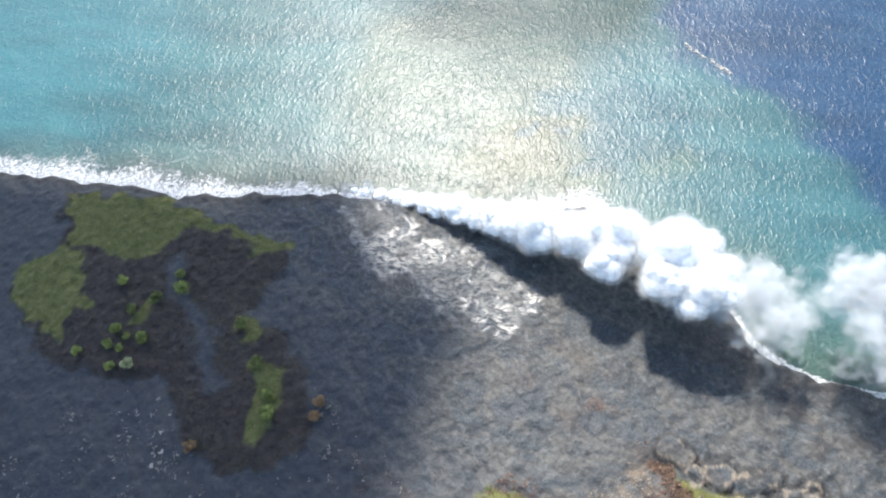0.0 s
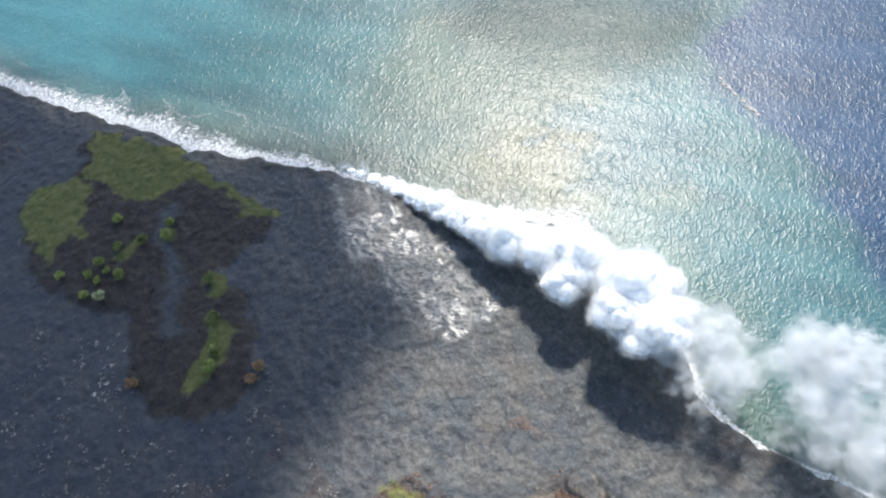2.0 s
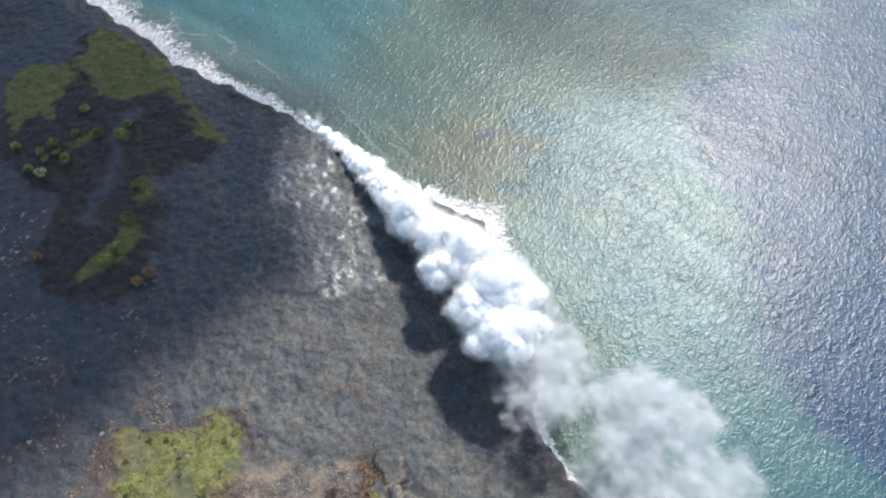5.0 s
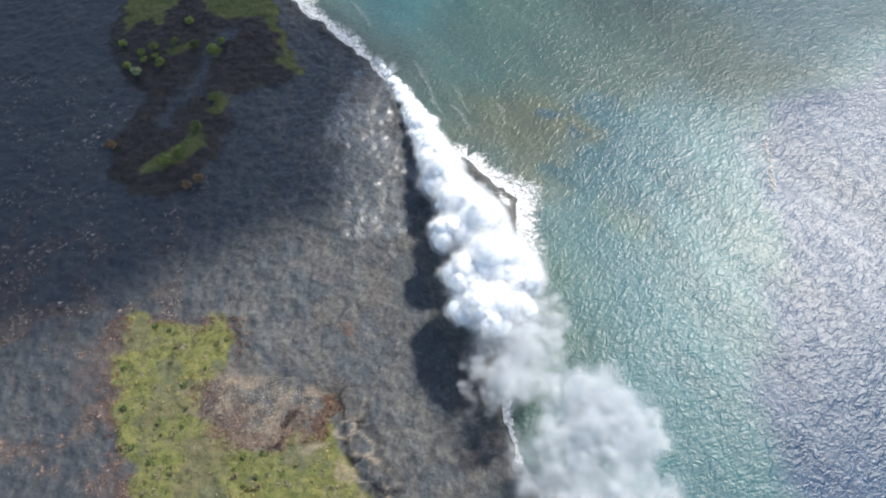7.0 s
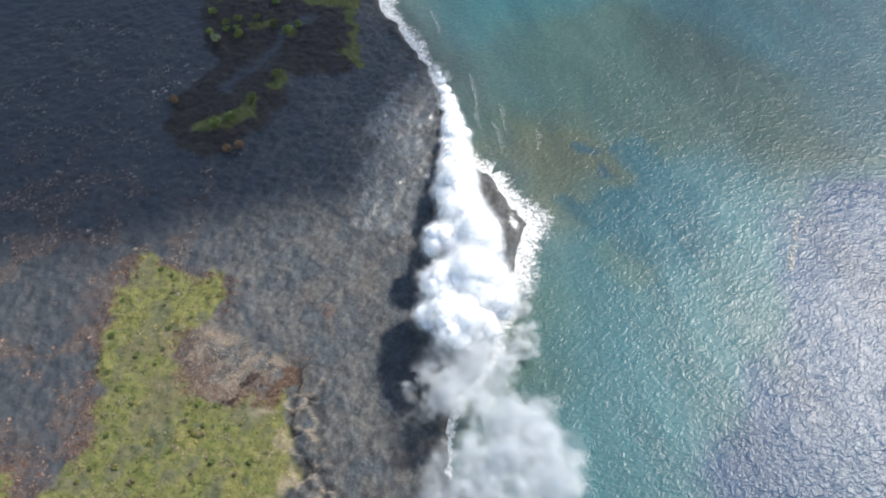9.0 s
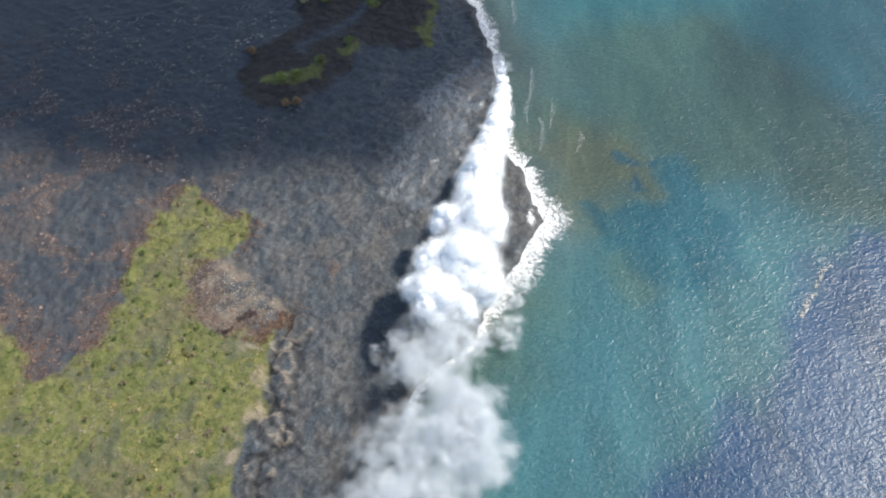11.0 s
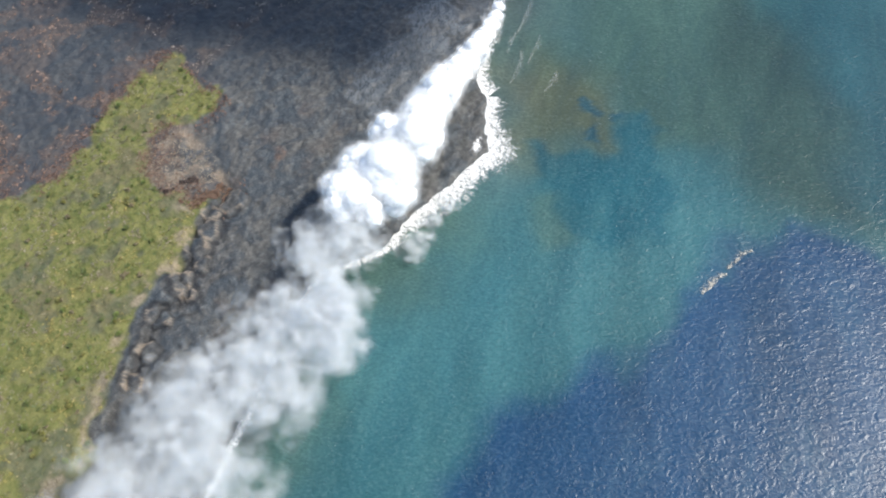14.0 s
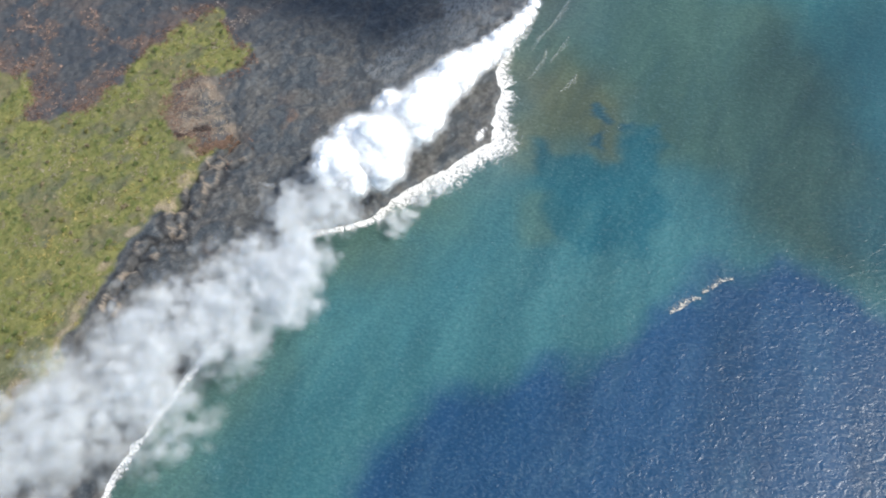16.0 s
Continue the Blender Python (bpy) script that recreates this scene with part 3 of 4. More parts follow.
def build_sea():
    xs, ys = axis(-250, 520, 3.2, 4300), axis(-360, 650, 3.2, 4300)
    x, y = [a.ravel() for a in np.meshgrid(xs, ys)]
    z = SEA + 0.5 * (fbm(x, y, 30, 2, 200) - 0.5)
    me = mesh_of("sea", np.stack([x, y, z], 1), grid_faces(len(xs), len(ys)), True)
    wx, wy = warped(x, y, 26.0, 45, 210)
    shore = np.maximum(0, -inside(x, y, LAND))
    teal = np.array([0.03, 0.104, 0.118])
    colour = np.repeat(teal[None], len(x), 0)

    def lay(amount, rgb):
        nonlocal colour
        colour = colour * (1 - amount[:, None]) + np.array(rgb) * amount[:, None]

    lay(ramp(y, 100, 280) * ramp(x, 350, 135), (0.02, 0.088, 0.096))
    lay(0.8 * ramp(wy - 0.8 * wx, 320, 520), (0.03, 0.13, 0.15))
    lay(0.85 * ramp(shore + 30 * (fbm(x, y, 24, 3, 275) - 0.5), 75, 6) * ramp(-y, -40, 30), (0.05, 0.09, 0.068))
    lay(0.85 * ramp(inside(wx, wy, SILT), -30, 30), (0.038, 0.074, 0.056))
    lay(0.8 * ramp(inside(wx, wy, SILT_CORE), -38, 12), (0.074, 0.084, 0.046))
    lay(0.7 * ramp(shore, 110, 20) * ramp(y, 130, 170) * ramp(y, 380, 300), (0.05, 0.092, 0.088))
    lay(0.45 * ramp(shore + 24 * (fbm(x, y, 24, 3, 285) - 0.5), 55, 8) * ramp(y, -30, 60), (0.09, 0.092, 0.066))
    lay(0.55 * ramp(np.hypot((wx - 186) / 30, (wy - 38) / 20), 1.3, 0.5), (0.055, 0.1, 0.075))
    hole = np.zeros(len(x))
    hx, hy = warped(x, y, 14.0, 16, 240)
    for cx, cy, r in BLUE_HOLES:
        hole = np.maximum(hole, ramp(np.hypot(hx - cx, hy - cy), r * 1.25, r * 0.55))
    lay(0.75 * hole, (0.006, 0.055, 0.085))
    lay(0.7 * ramp(inside(hx, hy, BLUE_TONGUE), -4, 9), (0.006, 0.068, 0.094))
    drift = fbm(0.8 * x + 0.6 * y, 0.28 * (0.8 * y - 0.6 * x), 26, 4, 270)
    lay(ramp(inside(*warped(x, y, 10.0, 26, 260), DEEP_EDGE) + 30 * (drift - 0.5), -12, 14), (0.009, 0.042, 0.098))
    colour = colour * (0.7 + 0.6 * drift)[:, None]
    paint(me, "tint", colour)
    me.materials.append(WATER)
    return tagged(new("sea", me), "rippled blue and turquoise sea clouded by silt", "water", kind="structure")


build_sea()


def smooth_line(points, step):
    """A curve through the points (Catmull-Rom), with even steps."""
    p = np.array([points[0], *points, points[-1]], float)
    out = []
    for i in range(1, len(p) - 2):
        n = max(2, int(np.hypot(*(p[i + 1] - p[i])) / step))
        for k in range(n):
            t = k / n
            out.append(0.5 * (2 * p[i] + (p[i + 1] - p[i - 1]) * t + (2 * p[i - 1] - 5 * p[i] + 4 * p[i + 1] - p[i + 2]) * t * t
                              + (3 * p[i] - p[i - 1] - 3 * p[i + 1] + p[i + 2]) * t ** 3))
    return np.array(out)


def foam_band(name, line, widths, mat, label, seed, inland=5.0, rows=16):
    """White water along a line; widths: how far it reaches out to sea at even steps along it."""
    c = smooth_line(line, 1.5)
    d = np.gradient(c, axis=0)
    d /= np.hypot(d[:, 0], d[:, 1])[:, None]
    out = np.stack([-d[:, 1], d[:, 0]], 1)
    s = np.linspace(0, len(widths) - 1, len(c))
    w = np.interp(s, range(len(widths)), widths) * (0.55 + 0.9 * fbm(np.arange(len(c)) * 1.5, 0 * s, 22, 3, seed))
    k = np.linspace(0, 1, rows)
    across = -inland + k[None] * (w[:, None] + inland)
    px, py = c[:, 0:1] + out[:, 0:1] * across, c[:, 1:2] + out[:, 1:2] * across
    edge = np.clip(across / w[:, None], 0, 1)
    z = SEA + 0.3 + 1.3 * fbm(px, py, 6, 3, seed) * (1 - edge) ** 0.7
    me = mesh_of(name, np.stack([px, py, z], -1).reshape(-1, 3), grid_faces(rows, len(c)), True)
    layer = me.attributes.new("edge", "FLOAT", "POINT")
    layer.data.foreach_set("value", edge.ravel().astype(np.float32))
    me.materials.append(mat)
    return tagged(new(name, me), label, "surf", kind="structure")


foam_band("surf", COAST[1:10], [27, 29, 31, 29, 31, 31, 33, 28, 20, 11], FOAM, "white surf breaking against the black lava shore", 300)
foam_band("surf", COAST[9:14], [6.7, 11.8, 13.4, 11.8, 18.5], FOAM, "streaky surf below the steam vents", 310)
foam_band("surf", COAST[13:21], [15, 18, 21, 20, 23, 21, 13, 5], FOAM, "thick surf round the new lava delta", 320)
foam_band("surf", COAST[20:28], [5, 4, 3, 3.4, 4.5, 5, 6, 7], FOAM, "narrow surf along the lava bench", 330, 3.0)
for i, line in enumerate([[(34, 179), (42, 160), (50, 143)], [(64, 130), (72, 117), (80, 98)], [(64, 152), (71, 136), (77, 121)], [(58, 120), (52, 134), (47, 148)], [(97, 131), (101, 120), (104, 108)]]):
    foam_band("foam_streak", line, [1.0, 6.0, 5.0, 1.0], WISP, "thin streak of foam trailing from the shore", 350 + i, 0.8, 8)
for i, line in enumerate([[(-110, 375), (-111, 360), (-108, 348)], [(-84, 338), (-82, 320), (-75, 303), (-54, 295)], [(-47, 294), (-35, 272), (-44, 261)], [(-21, 252), (-7, 229), (-4, 219)], [(-182, 470), (-171, 448)], [(-139, 388), (-127, 366), (-117, 350)]]):
    foam_band("foam_streak", line, [0.8, 5.0, 4.0, 5.0, 0.8], WISP, "curling thread of spent foam behind the surf", 360 + i, 1.0, 8)
foam_band("scum_line", [(279, 43), (281, 52), (281, 60), (284, 66)], [2.5, 8, 5.5, 2], SCUM, "thin yellowish line of drifting foam", 340, 0.4, 8)
foam_band("scum_line", [(281, 68), (283, 76), (283, 84), (286, 92)], [2.5, 8, 7, 2], SCUM, "thin yellowish line of drifting foam", 345, 0.4, 8)


def wash_patch(cx, cy, rx, ry, turn, label, seed):
    """A thin sheet of foam that a wave has left on low rock."""
    u, v = [a.ravel() for a in np.meshgrid(np.linspace(-1, 1, 26), np.linspace(-1, 1, 26))]
    c, w = math.cos(radians(turn)), math.sin(radians(turn))
    px, py = cx + rx * u * c - ry * v * w, cy + rx * u * w + ry * v * c
    me = mesh_of("surf", np.stack([px, py, np.maximum(land_height(px, py), SEA) + 0.35], 1), grid_faces(26, 26), True)
    layer = me.attributes.new("edge", "FLOAT", "POINT")
    layer.data.foreach_set("value", np.clip(np.hypot(u, v) + 0.5 * (fbm(px, py, 5, 3, seed) - 0.5), 0, 1.3).astype(np.float32))
    me.materials.append(FOAM)
    return tagged(new("surf", me), label, "surf", kind="structure")


wash_patch(102, 37, 12, 4.5, -62, "foam washed over the low rock of the delta", 370)
wash_patch(56, 92, 9, 4, -55, "lacy foam washed over the shore rock", 371)
wash_patch(12, 168, 12, 5, -50, "lacy foam washed over the shore rock", 372)


# ---- clouds above the aircraft, whose shade lies on land and sea ----
def build_cloud(outline, base, seed, mat):
    shift = base / math.tan(radians(SUN_EL))
    ox, oy = shift * math.cos(radians(SUN_AZ)), shift * math.sin(radians(SUN_AZ))
    p = np.array(outline, float)
    xs, ys = np.arange(p[:, 0].min() - 40, p[:, 0].max() + 40, 14.0), np.arange(p[:, 1].min() - 40, p[:, 1].max() + 40, 14.0)
    x, y = [a.ravel() for a in np.meshgrid(xs, ys)]
    wx, wy = warped(x, y, 22.0, 60, seed)
    d = inside(wx, wy, outline)
    thick = 90 * np.sqrt(np.clip((d + 8) / 160, 0, 1))
    keep = d > -8
    f = grid_faces(len(xs), len(ys))
    f = f[keep[f].all(1)]
    low = base - 0.2 * thick * fbm(x, y, 80, 3, seed + 5)
    high = base + 4 + thick * (0.5 + fbm(x, y, 90, 4, seed + 9))
    v = np.concatenate([np.stack([x + ox, y + oy, low], 1), np.stack([x + ox, y + oy, high], 1)])
    me = mesh_of("cloud", v, np.concatenate([f[:, ::-1], f + len(x)]), True)
    me.materials.append(mat)
    return tagged(new("cloud", me), "white cumulus cloud high above the shore", "cloud", kind="structure")


build_cloud(LAND_SHADE, 4000.0, 400, CLOUD)
build_cloud(SEA_SHADE, 4400.0, 430, THIN_CLOUD)


# ---- steam ----
def ico(level):
    bm = bmesh.new()
    bmesh.ops.create_icosphere(bm, subdivisions=level, radius=1.0)
    v = np.array([q.co for q in bm.verts])
    f = np.array([[q.index for q in t.verts] for t in bm.faces])
    bm.free()
    return v, f


ICO4, ICO5 = ico(5), ico(6)


def billow_mesh(name, r, squash, seed):
    """A cauliflower head of steam: lumps upon lumps."""
    rng = np.random.RandomState(seed)
    u, f = ICO5 if r > 11 else ICO4
    rad = np.full(len(u), 0.76)

    def swell(c, s):
        nonlocal rad
        b = u @ c
        disc = s * s - c @ c + b * b
        hit = (disc > 0) & (b > 0)
        rad[hit] = np.maximum(rad[hit], b[hit] + np.sqrt(disc[hit]))

    heads = []
    for _ in range(24):
        a = rng.normal(size=3)
        a /= np.linalg.norm(a)
        c, s = a * rng.uniform(0.46, 0.68), rng.uniform(0.32, 0.48)
        heads.append((c, s))
        swell(c, s)
    for _ in range(64):
        c, s = heads[rng.randint(len(heads))]
        a = rng.normal(size=3)
        a /= np.linalg.norm(a)
        if a @ c > 0:
            swell(c + a * s * 0.8, s * rng.uniform(0.25, 0.5))
    v = u * rad[:, None]
    q = v * r
    grain = fbm(q[:, 0] + 50 * seed + 0.7 * q[:, 2], q[:, 1] + 0.8 * q[:, 2], 0.16 * r, 4, seed) + fbm(q[:, 2] + 31 * seed, q[:, 0] - 0.6 * q[:, 1], 0.12 * r, 3, seed + 3) - 1.0
    v = v + u * (0.045 * grain)[:, None]
    v[:, 2] *= squash
    return mesh_of(name, v * r, f, True)


def flakes(name, p, size, rng, strength):
    """Soft wisps: small uneven discs, dense in the middle and clear at the rim, lying roughly flat."""
    n = len(p)
    up = rng.normal(size=(n, 3)) * 0.45 + np.array([0, 0, 1.0])
    up /= np.linalg.norm(up, axis=1)[:, None]
    side = np.cross(up, rng.normal(size=(n, 3)))
    side /= np.linalg.norm(side, axis=1)[:, None]
    other = np.cross(up, side)
    v = np.empty((n, 8, 3))
    v[:, 0] = p
    for k in range(7):
        t = 2 * math.pi * k / 7
        reach = (size * rng.uniform(0.65, 1.25, n))[:, None]
        v[:, k + 1] = p + (side * math.cos(t) + other * math.sin(t)) * reach + up * reach * rng.uniform(-0.3, 0.3, (n, 1))
    base = np.arange(n)[:, None] * 8
    f = np.concatenate([np.concatenate([base, base + 1 + k, base + 1 + (k + 1) % 7], 1) for k in range(7)])
    me = mesh_of(name, v.reshape(-1, 3), f, True)
    soft = np.zeros((n, 8), np.float32)
    soft[:, 0] = strength * rng.uniform(0.5, 1.2, n)
    layer = me.attributes.new("soft", "FLOAT", "POINT")
    layer.data.foreach_set("value", soft.ravel())
    return me


def mist_mesh(name, r, density, lumps, seed):
    """A thinning cloud of wisps in soft lumps."""
    rng = np.random.RandomState(seed)
    centre = np.clip(rng.normal(size=(lumps, 3)), -1.7, 1.7) * 0.34 * np.array([1, 1, 0.6])
    girth = rng.uniform(0.05, 0.17, lumps)
    count = int(density * 0.36 * r * r) + 60
    pick = rng.choice(lumps, count, p=girth ** 2 / (girth ** 2).sum())
    a = rng.normal(size=(count, 3))
    a /= np.linalg.norm(a, axis=1)[:, None]
    p = centre[pick] + a * (2.0 * girth[pick] * rng.uniform(0, 1, count) ** 0.6)[:, None]
    return flakes(name, p * r, rng.uniform(0.1, 0.2, count) * (0.55 * r + 16), rng, 0.2)


def halo_mesh(name, body, r, seed):
    """Wisps that fray and soften the outline of a billow."""
    rng = np.random.RandomState(seed)
    n = len(body.vertices)
    co = np.empty(n * 3, np.float32)
    body.vertices.foreach_get("co", co)
    co = co.reshape(-1, 3)
    count = 620 + int(26 * r)
    pick = rng.randint(n, size=count)
    p = co[pick] * (0.95 + np.minimum(2.2, np.abs(rng.normal(size=(count, 1)))) * 0.095)
    return flakes(name, p, r * rng.uniform(0.15, 0.33, count), rng, 0.17)


def steam_plume(label, billows, mists, seed):
    root = tagged(new("steam_plume"), label, "steam")
    root.empty_display_size = 5
    x0, y0, z0 = billows[0][:3] if billows else mists[0][:3]
    root.location = (x0, y0, 0)
    for i, (x, y, z, r, squash) in enumerate(billows):
        me = billow_mesh("billow", 0.9 * r, squash, seed + i)
        ob = part("billow", me, STEAM, root)
        ob.location = (x - x0, y - y0, z)
        fray = part("mist", halo_mesh("mist", me, r, seed + 70 + i), WISPY, root, "fine white mist round the billow")
        fray.location = ob.location
        fray["kind"] = "stuff"
    for i, (x, y, z, r, density) in enumerate(mists):
        me = mist_mesh("mist", r, density, 80, seed + 140 + i)
        ob = part("mist", me, SMOKE, root, "thin drifting veil of grey steam")
        ob.location = (x - x0, y - y0, z)
        ob["kind"] = "stuff"
    return root


steam_plume("dense white steam rising where lava meets the sea",
            [(10, 172, -2, 3.5, 0.5), (15, 164, -2, 4.5, 0.5), (20, 154, -1, 6, 0.55), (26, 144, 0, 6.5, 0.6), (31, 133, 1, 8, 0.65), (36, 121, 3, 8.5, 0.7), (40, 110, 5, 10, 0.75), (46, 97, 8, 12, 0.8),
             (50, 83, 11, 12, 0.85), (54, 69, 14, 13.5, 0.85), (58, 55, 18, 15, 0.9), (62, 40, 22, 17, 0.95), (71, 27, 24, 15, 0.9), (75, 11, 29, 19, 0.95), (84, -5, 32, 20, 0.95), (68, -12, 30, 14, 0.9)],
            [(8, 176, 0, 8, 0.7), (16, 162, 0, 10, 0.8), (28, 136, 3, 13, 0.5)], 1000)
steam_plume("broad white steam billow drifting from the lava delta",
            [(94, -38, 38, 23, 0.95), (79, -46, 36, 16, 0.9), (108, -46, 35, 15, 0.85), (92, -66, 37, 19, 0.9), (80, -64, 34, 13, 0.85), (106, -64, 33, 11, 0.8)],
            [(80, -60, 32, 20, 1.0), (100, -76, 34, 27, 1.6), (110, -94, 32, 26, 1.4), (92, -98, 28, 24, 0.8), (104, -106, 34, 24, 1.2), (116, -80, 34, 20, 0.8)], 1100)
steam_plume("thinning grey steam drifting low along the coast",
            [],
            [(136, -126, 44, 30, 3.4), (154, -136, 43, 27, 3.2), (130, -146, 40, 24, 2.0), (124, -160, 38, 34, 1.15), (154, -168, 40, 36, 1.2), (138, -196, 40, 40, 1.0), (120, -214, 35, 34, 0.7), (140, -238, 40, 44, 0.8), (172, -230, 40, 38, 0.7), (150, -276, 44, 50, 0.75)], 1200)
steam_plume("small steam puffs blowing off the surf",
            [], [(122, -28, 0, 9, 1.2), (127, -44, 1, 10, 1.2), (129, -55, 3, 12, 0.8), (120, -12, 0, 10, 0.4)], 1300)


# ---- plants ----
def leaf_clouds(x, y, z, r, tint, leaves, flat, seed):
    """Shrubs as domes of leaf sprays, all in one set of arrays."""
    rng = np.random.RandomState(seed)
    n = len(x)
    a = rng.normal(size=(n, leaves, 3))
    a /= np.linalg.norm(a, axis=2, keepdims=True)
    a[..., 2] = np.abs(a[..., 2]) * flat
    p = a * (r[:, None, None] * rng.uniform(0.65, 1.05, (n, leaves, 1)))
    p = p + np.stack([x, y, z], 1)[:, None]
    t = rng.normal(size=(n, leaves, 3, 3)) * np.array([1, 1, 0.6]) * (r[:, None, None, None] * 0.42)
    v = (p[:, :, None] + t - t.mean(2, keepdims=True)).reshape(-1, 3)
    c = np.repeat(tint, leaves * 3, 0)
    return v, c


def scatter(outline, count, seed, low, high):
    rng = np.random.RandomState(seed)
    p = np.array(outline, float)
    lo, hi = np.maximum(p.min(0), low), np.minimum(p.max(0), high)
    x, y = rng.uniform(lo[0], hi[0], count), rng.uniform(lo[1], hi[1], count)
    gx, gy = warped(x, y, 11.0, 16, 40)
    return x, y, gx, gy, rng


def shrub_stuff(name, x, y, r, tint, leaves, flat, label, seed, category="shrubs"):
    v, c = leaf_clouds(x, y, land_height(x, y) - 0.1, r, tint, leaves, flat, seed)
    me = mesh_of(name, v, np.arange(len(v)).reshape(-1, 3))
    paint(me, "tint", c)
    me.materials.append(LEAVES)
    return tagged(new(name, me), label, category, kind="stuff")


def hues(rng, n, a, b, spread=0.25):
    k = rng.uniform(0, 1, (n, 1))
    return (np.array(a) * (1 - k) + np.array(b) * k) * rng.uniform(1 - spread, 1 + spread, (n, 1))


x, y, gx, gy, rng = scatter(GREEN, 36000, 500, (-280, -350), (140, -45))
d, h = inside(gx, gy, GREEN), inside(gx, gy, DRY_HEATH)
ok = (d > 0.5) & (rng.uniform(size=len(x)) < 0.25 + 0.75 * ramp(d, 0, 9)) & ((h + 10 * (fbm(x, y, 9, 2, 517) - 0.5) < 0) | (rng.uniform(size=len(x)) < 0.2 + 0.7 * ramp(fbm(x, y, 10, 3, 98), 0.52, 0.4))) & (rng.uniform(size=len(x)) < 0.3 + 0.9 * ramp(fbm(x, y, 14, 3, 12), 0.35, 0.55))
x, y = x[ok], y[ok]
yellow = np.maximum(ramp(fbm(x, y, 20, 3, 515), 0.52, 0.64), 0.9 * ramp(near_line(x, y, CLIFF) + 10 * (fbm(x, y, 12, 2, 521) - 0.5), 20, 8))[:, None]
tint = hues(rng, len(x), (0.07, 0.097, 0.026), (0.107, 0.134, 0.035), 0.16) * (1 - yellow) + hues(rng, len(x), (0.22, 0.19, 0.052), (0.29, 0.235, 0.08), 0.15) * yellow
deep = (0.65 * ramp(fbm(x, y, 7, 3, 516), 0.54, 0.64))[:, None]
tint = tint * (1 - deep) + hues(rng, len(x), (0.06, 0.08, 0.024), (0.085, 0.115, 0.03), 0.15) * deep
brown = (0.75 * np.maximum(ramp(fbm(x, y, 11, 3, 518), 0.53, 0.63), 0.8 * ramp(fbm(x, y, 4.5, 3, 519), 0.6, 0.68)))[:, None]
tint = tint * (1 - brown) + hues(rng, len(x), (0.17, 0.14, 0.1), (0.25, 0.215, 0.155), 0.15) * brown
shrub_stuff("shrub_thicket", x, y, rng.uniform(0.45, 1.15, len(x)) * rng.uniform(0.7, 1.4, len(x)), tint, 10, 0.4, "dense yellow-green shrubs covering the old field", 501)

x, y, gx, gy, rng = scatter(DRY_HEATH, 2300, 520, (-400, -400), (200, 200))
ok = inside(gx, gy, DRY_HEATH) > -8 + 12 * rng.uniform(size=len(x))
x, y = x[ok], y[ok]
shrub_stuff("dry_heath", x, y, rng.uniform(0.28, 0.7, len(x)), hues(rng, len(x), (0.22, 0.18, 0.13), (0.36, 0.3, 0.225), 0.2), 9, 0.5, "dry pinkish-brown heath beside green shrubs", 521)

x, y, gx, gy, rng = scatter(KIPUKA, 30000, 530, (-400, 0), (0, 450))
ok = (inside(gx, gy, KIPUKA) > 0) & (near_line(*warped(x, y, 16.0, 24, 140), KIPUKA_LANE) > 5)
x, y, gx, gy = x[ok], y[ok], gx[ok], gy[ok]
m = np.zeros(len(x))
for outline in MEADOWS:
    m = np.maximum(m, ramp(inside(gx, gy, outline), -1, 2))
m = m[:, None]
tint = hues(rng, len(x), (0.017, 0.012, 0.01), (0.042, 0.028, 0.02)) * (1 - m) + hues(rng, len(x), (0.115, 0.122, 0.046), (0.18, 0.165, 0.068), 0.12) * m
olive = (0.55 * ramp(fbm(x, y, 15, 3, 533), 0.55, 0.66))[:, None] * (1 - m)
tint = tint * (1 - olive) + hues(rng, len(x), (0.06, 0.062, 0.02), (0.11, 0.11, 0.035)) * olive
shrub_stuff("kipuka_scrub", x, y, rng.uniform(0.35, 0.8, len(x)) * rng.uniform(0.7, 1.4, len(x)), tint, 8, 0.4, "brown and green scrub on an island of old ground", 531)

x, y, gx, gy, rng = scatter([(-350, -220), (-100, -220), (-100, 168), (-350, 168)], 14000, 540, (-350, -220), (-100, 168))
clump = fbm(x, y, 15, 3, 545)
ok = (inside(gx, gy, GREEN) < -3) & (inside(gx, gy, KIPUKA) < -2) & (rng.uniform(size=len(x)) < 0.05 + 0.75 * ramp(clump, 0.53, 0.65))
x, y = x[ok], y[ok]
red = ramp(y, -20, -110)[:, None]
tint = hues(rng, len(x), (0.15, 0.135, 0.12), (0.36, 0.32, 0.28)) * (1 - 0.6 * red) + hues(rng, len(x), (0.13, 0.05, 0.025), (0.24, 0.12, 0.07)) * 0.6 * red
shrub_stuff("dead_scrub", x, y, rng.uniform(0.4, 1.1, len(x)) * rng.uniform(0.7, 1.8, len(x)), tint, 8, 0.5, "pale and rusty tufts scattered over dark lava", 541)


x, y, gx, gy, rng = scatter(GREEN, 60000, 550, (-280, -260), (20, -30))
d = inside(gx, gy, GREEN)
ok = (d < 4) & (d > -20) & (rng.uniform(size=len(x)) < 1.1 * ramp(d, -20, -1) * ramp(fbm(x, y, 13, 3, 555), 0.34, 0.48)) & (near_line(x, y, CLIFF) > 10)
x, y = x[ok], y[ok]
shrub_stuff("rusty_fringe", x, y, rng.uniform(0.35, 1.0, len(x)), hues(rng, len(x), (0.085, 0.045, 0.033), (0.19, 0.11, 0.075), 0.35), 8, 0.5, "reddish-brown scrub fringing the green field", 551)

x, y, gx, gy, rng = scatter([(-250, 320), (-190, 320), (-190, 400), (-250, 400)], 900, 560, (-250, 320), (-185, 400))
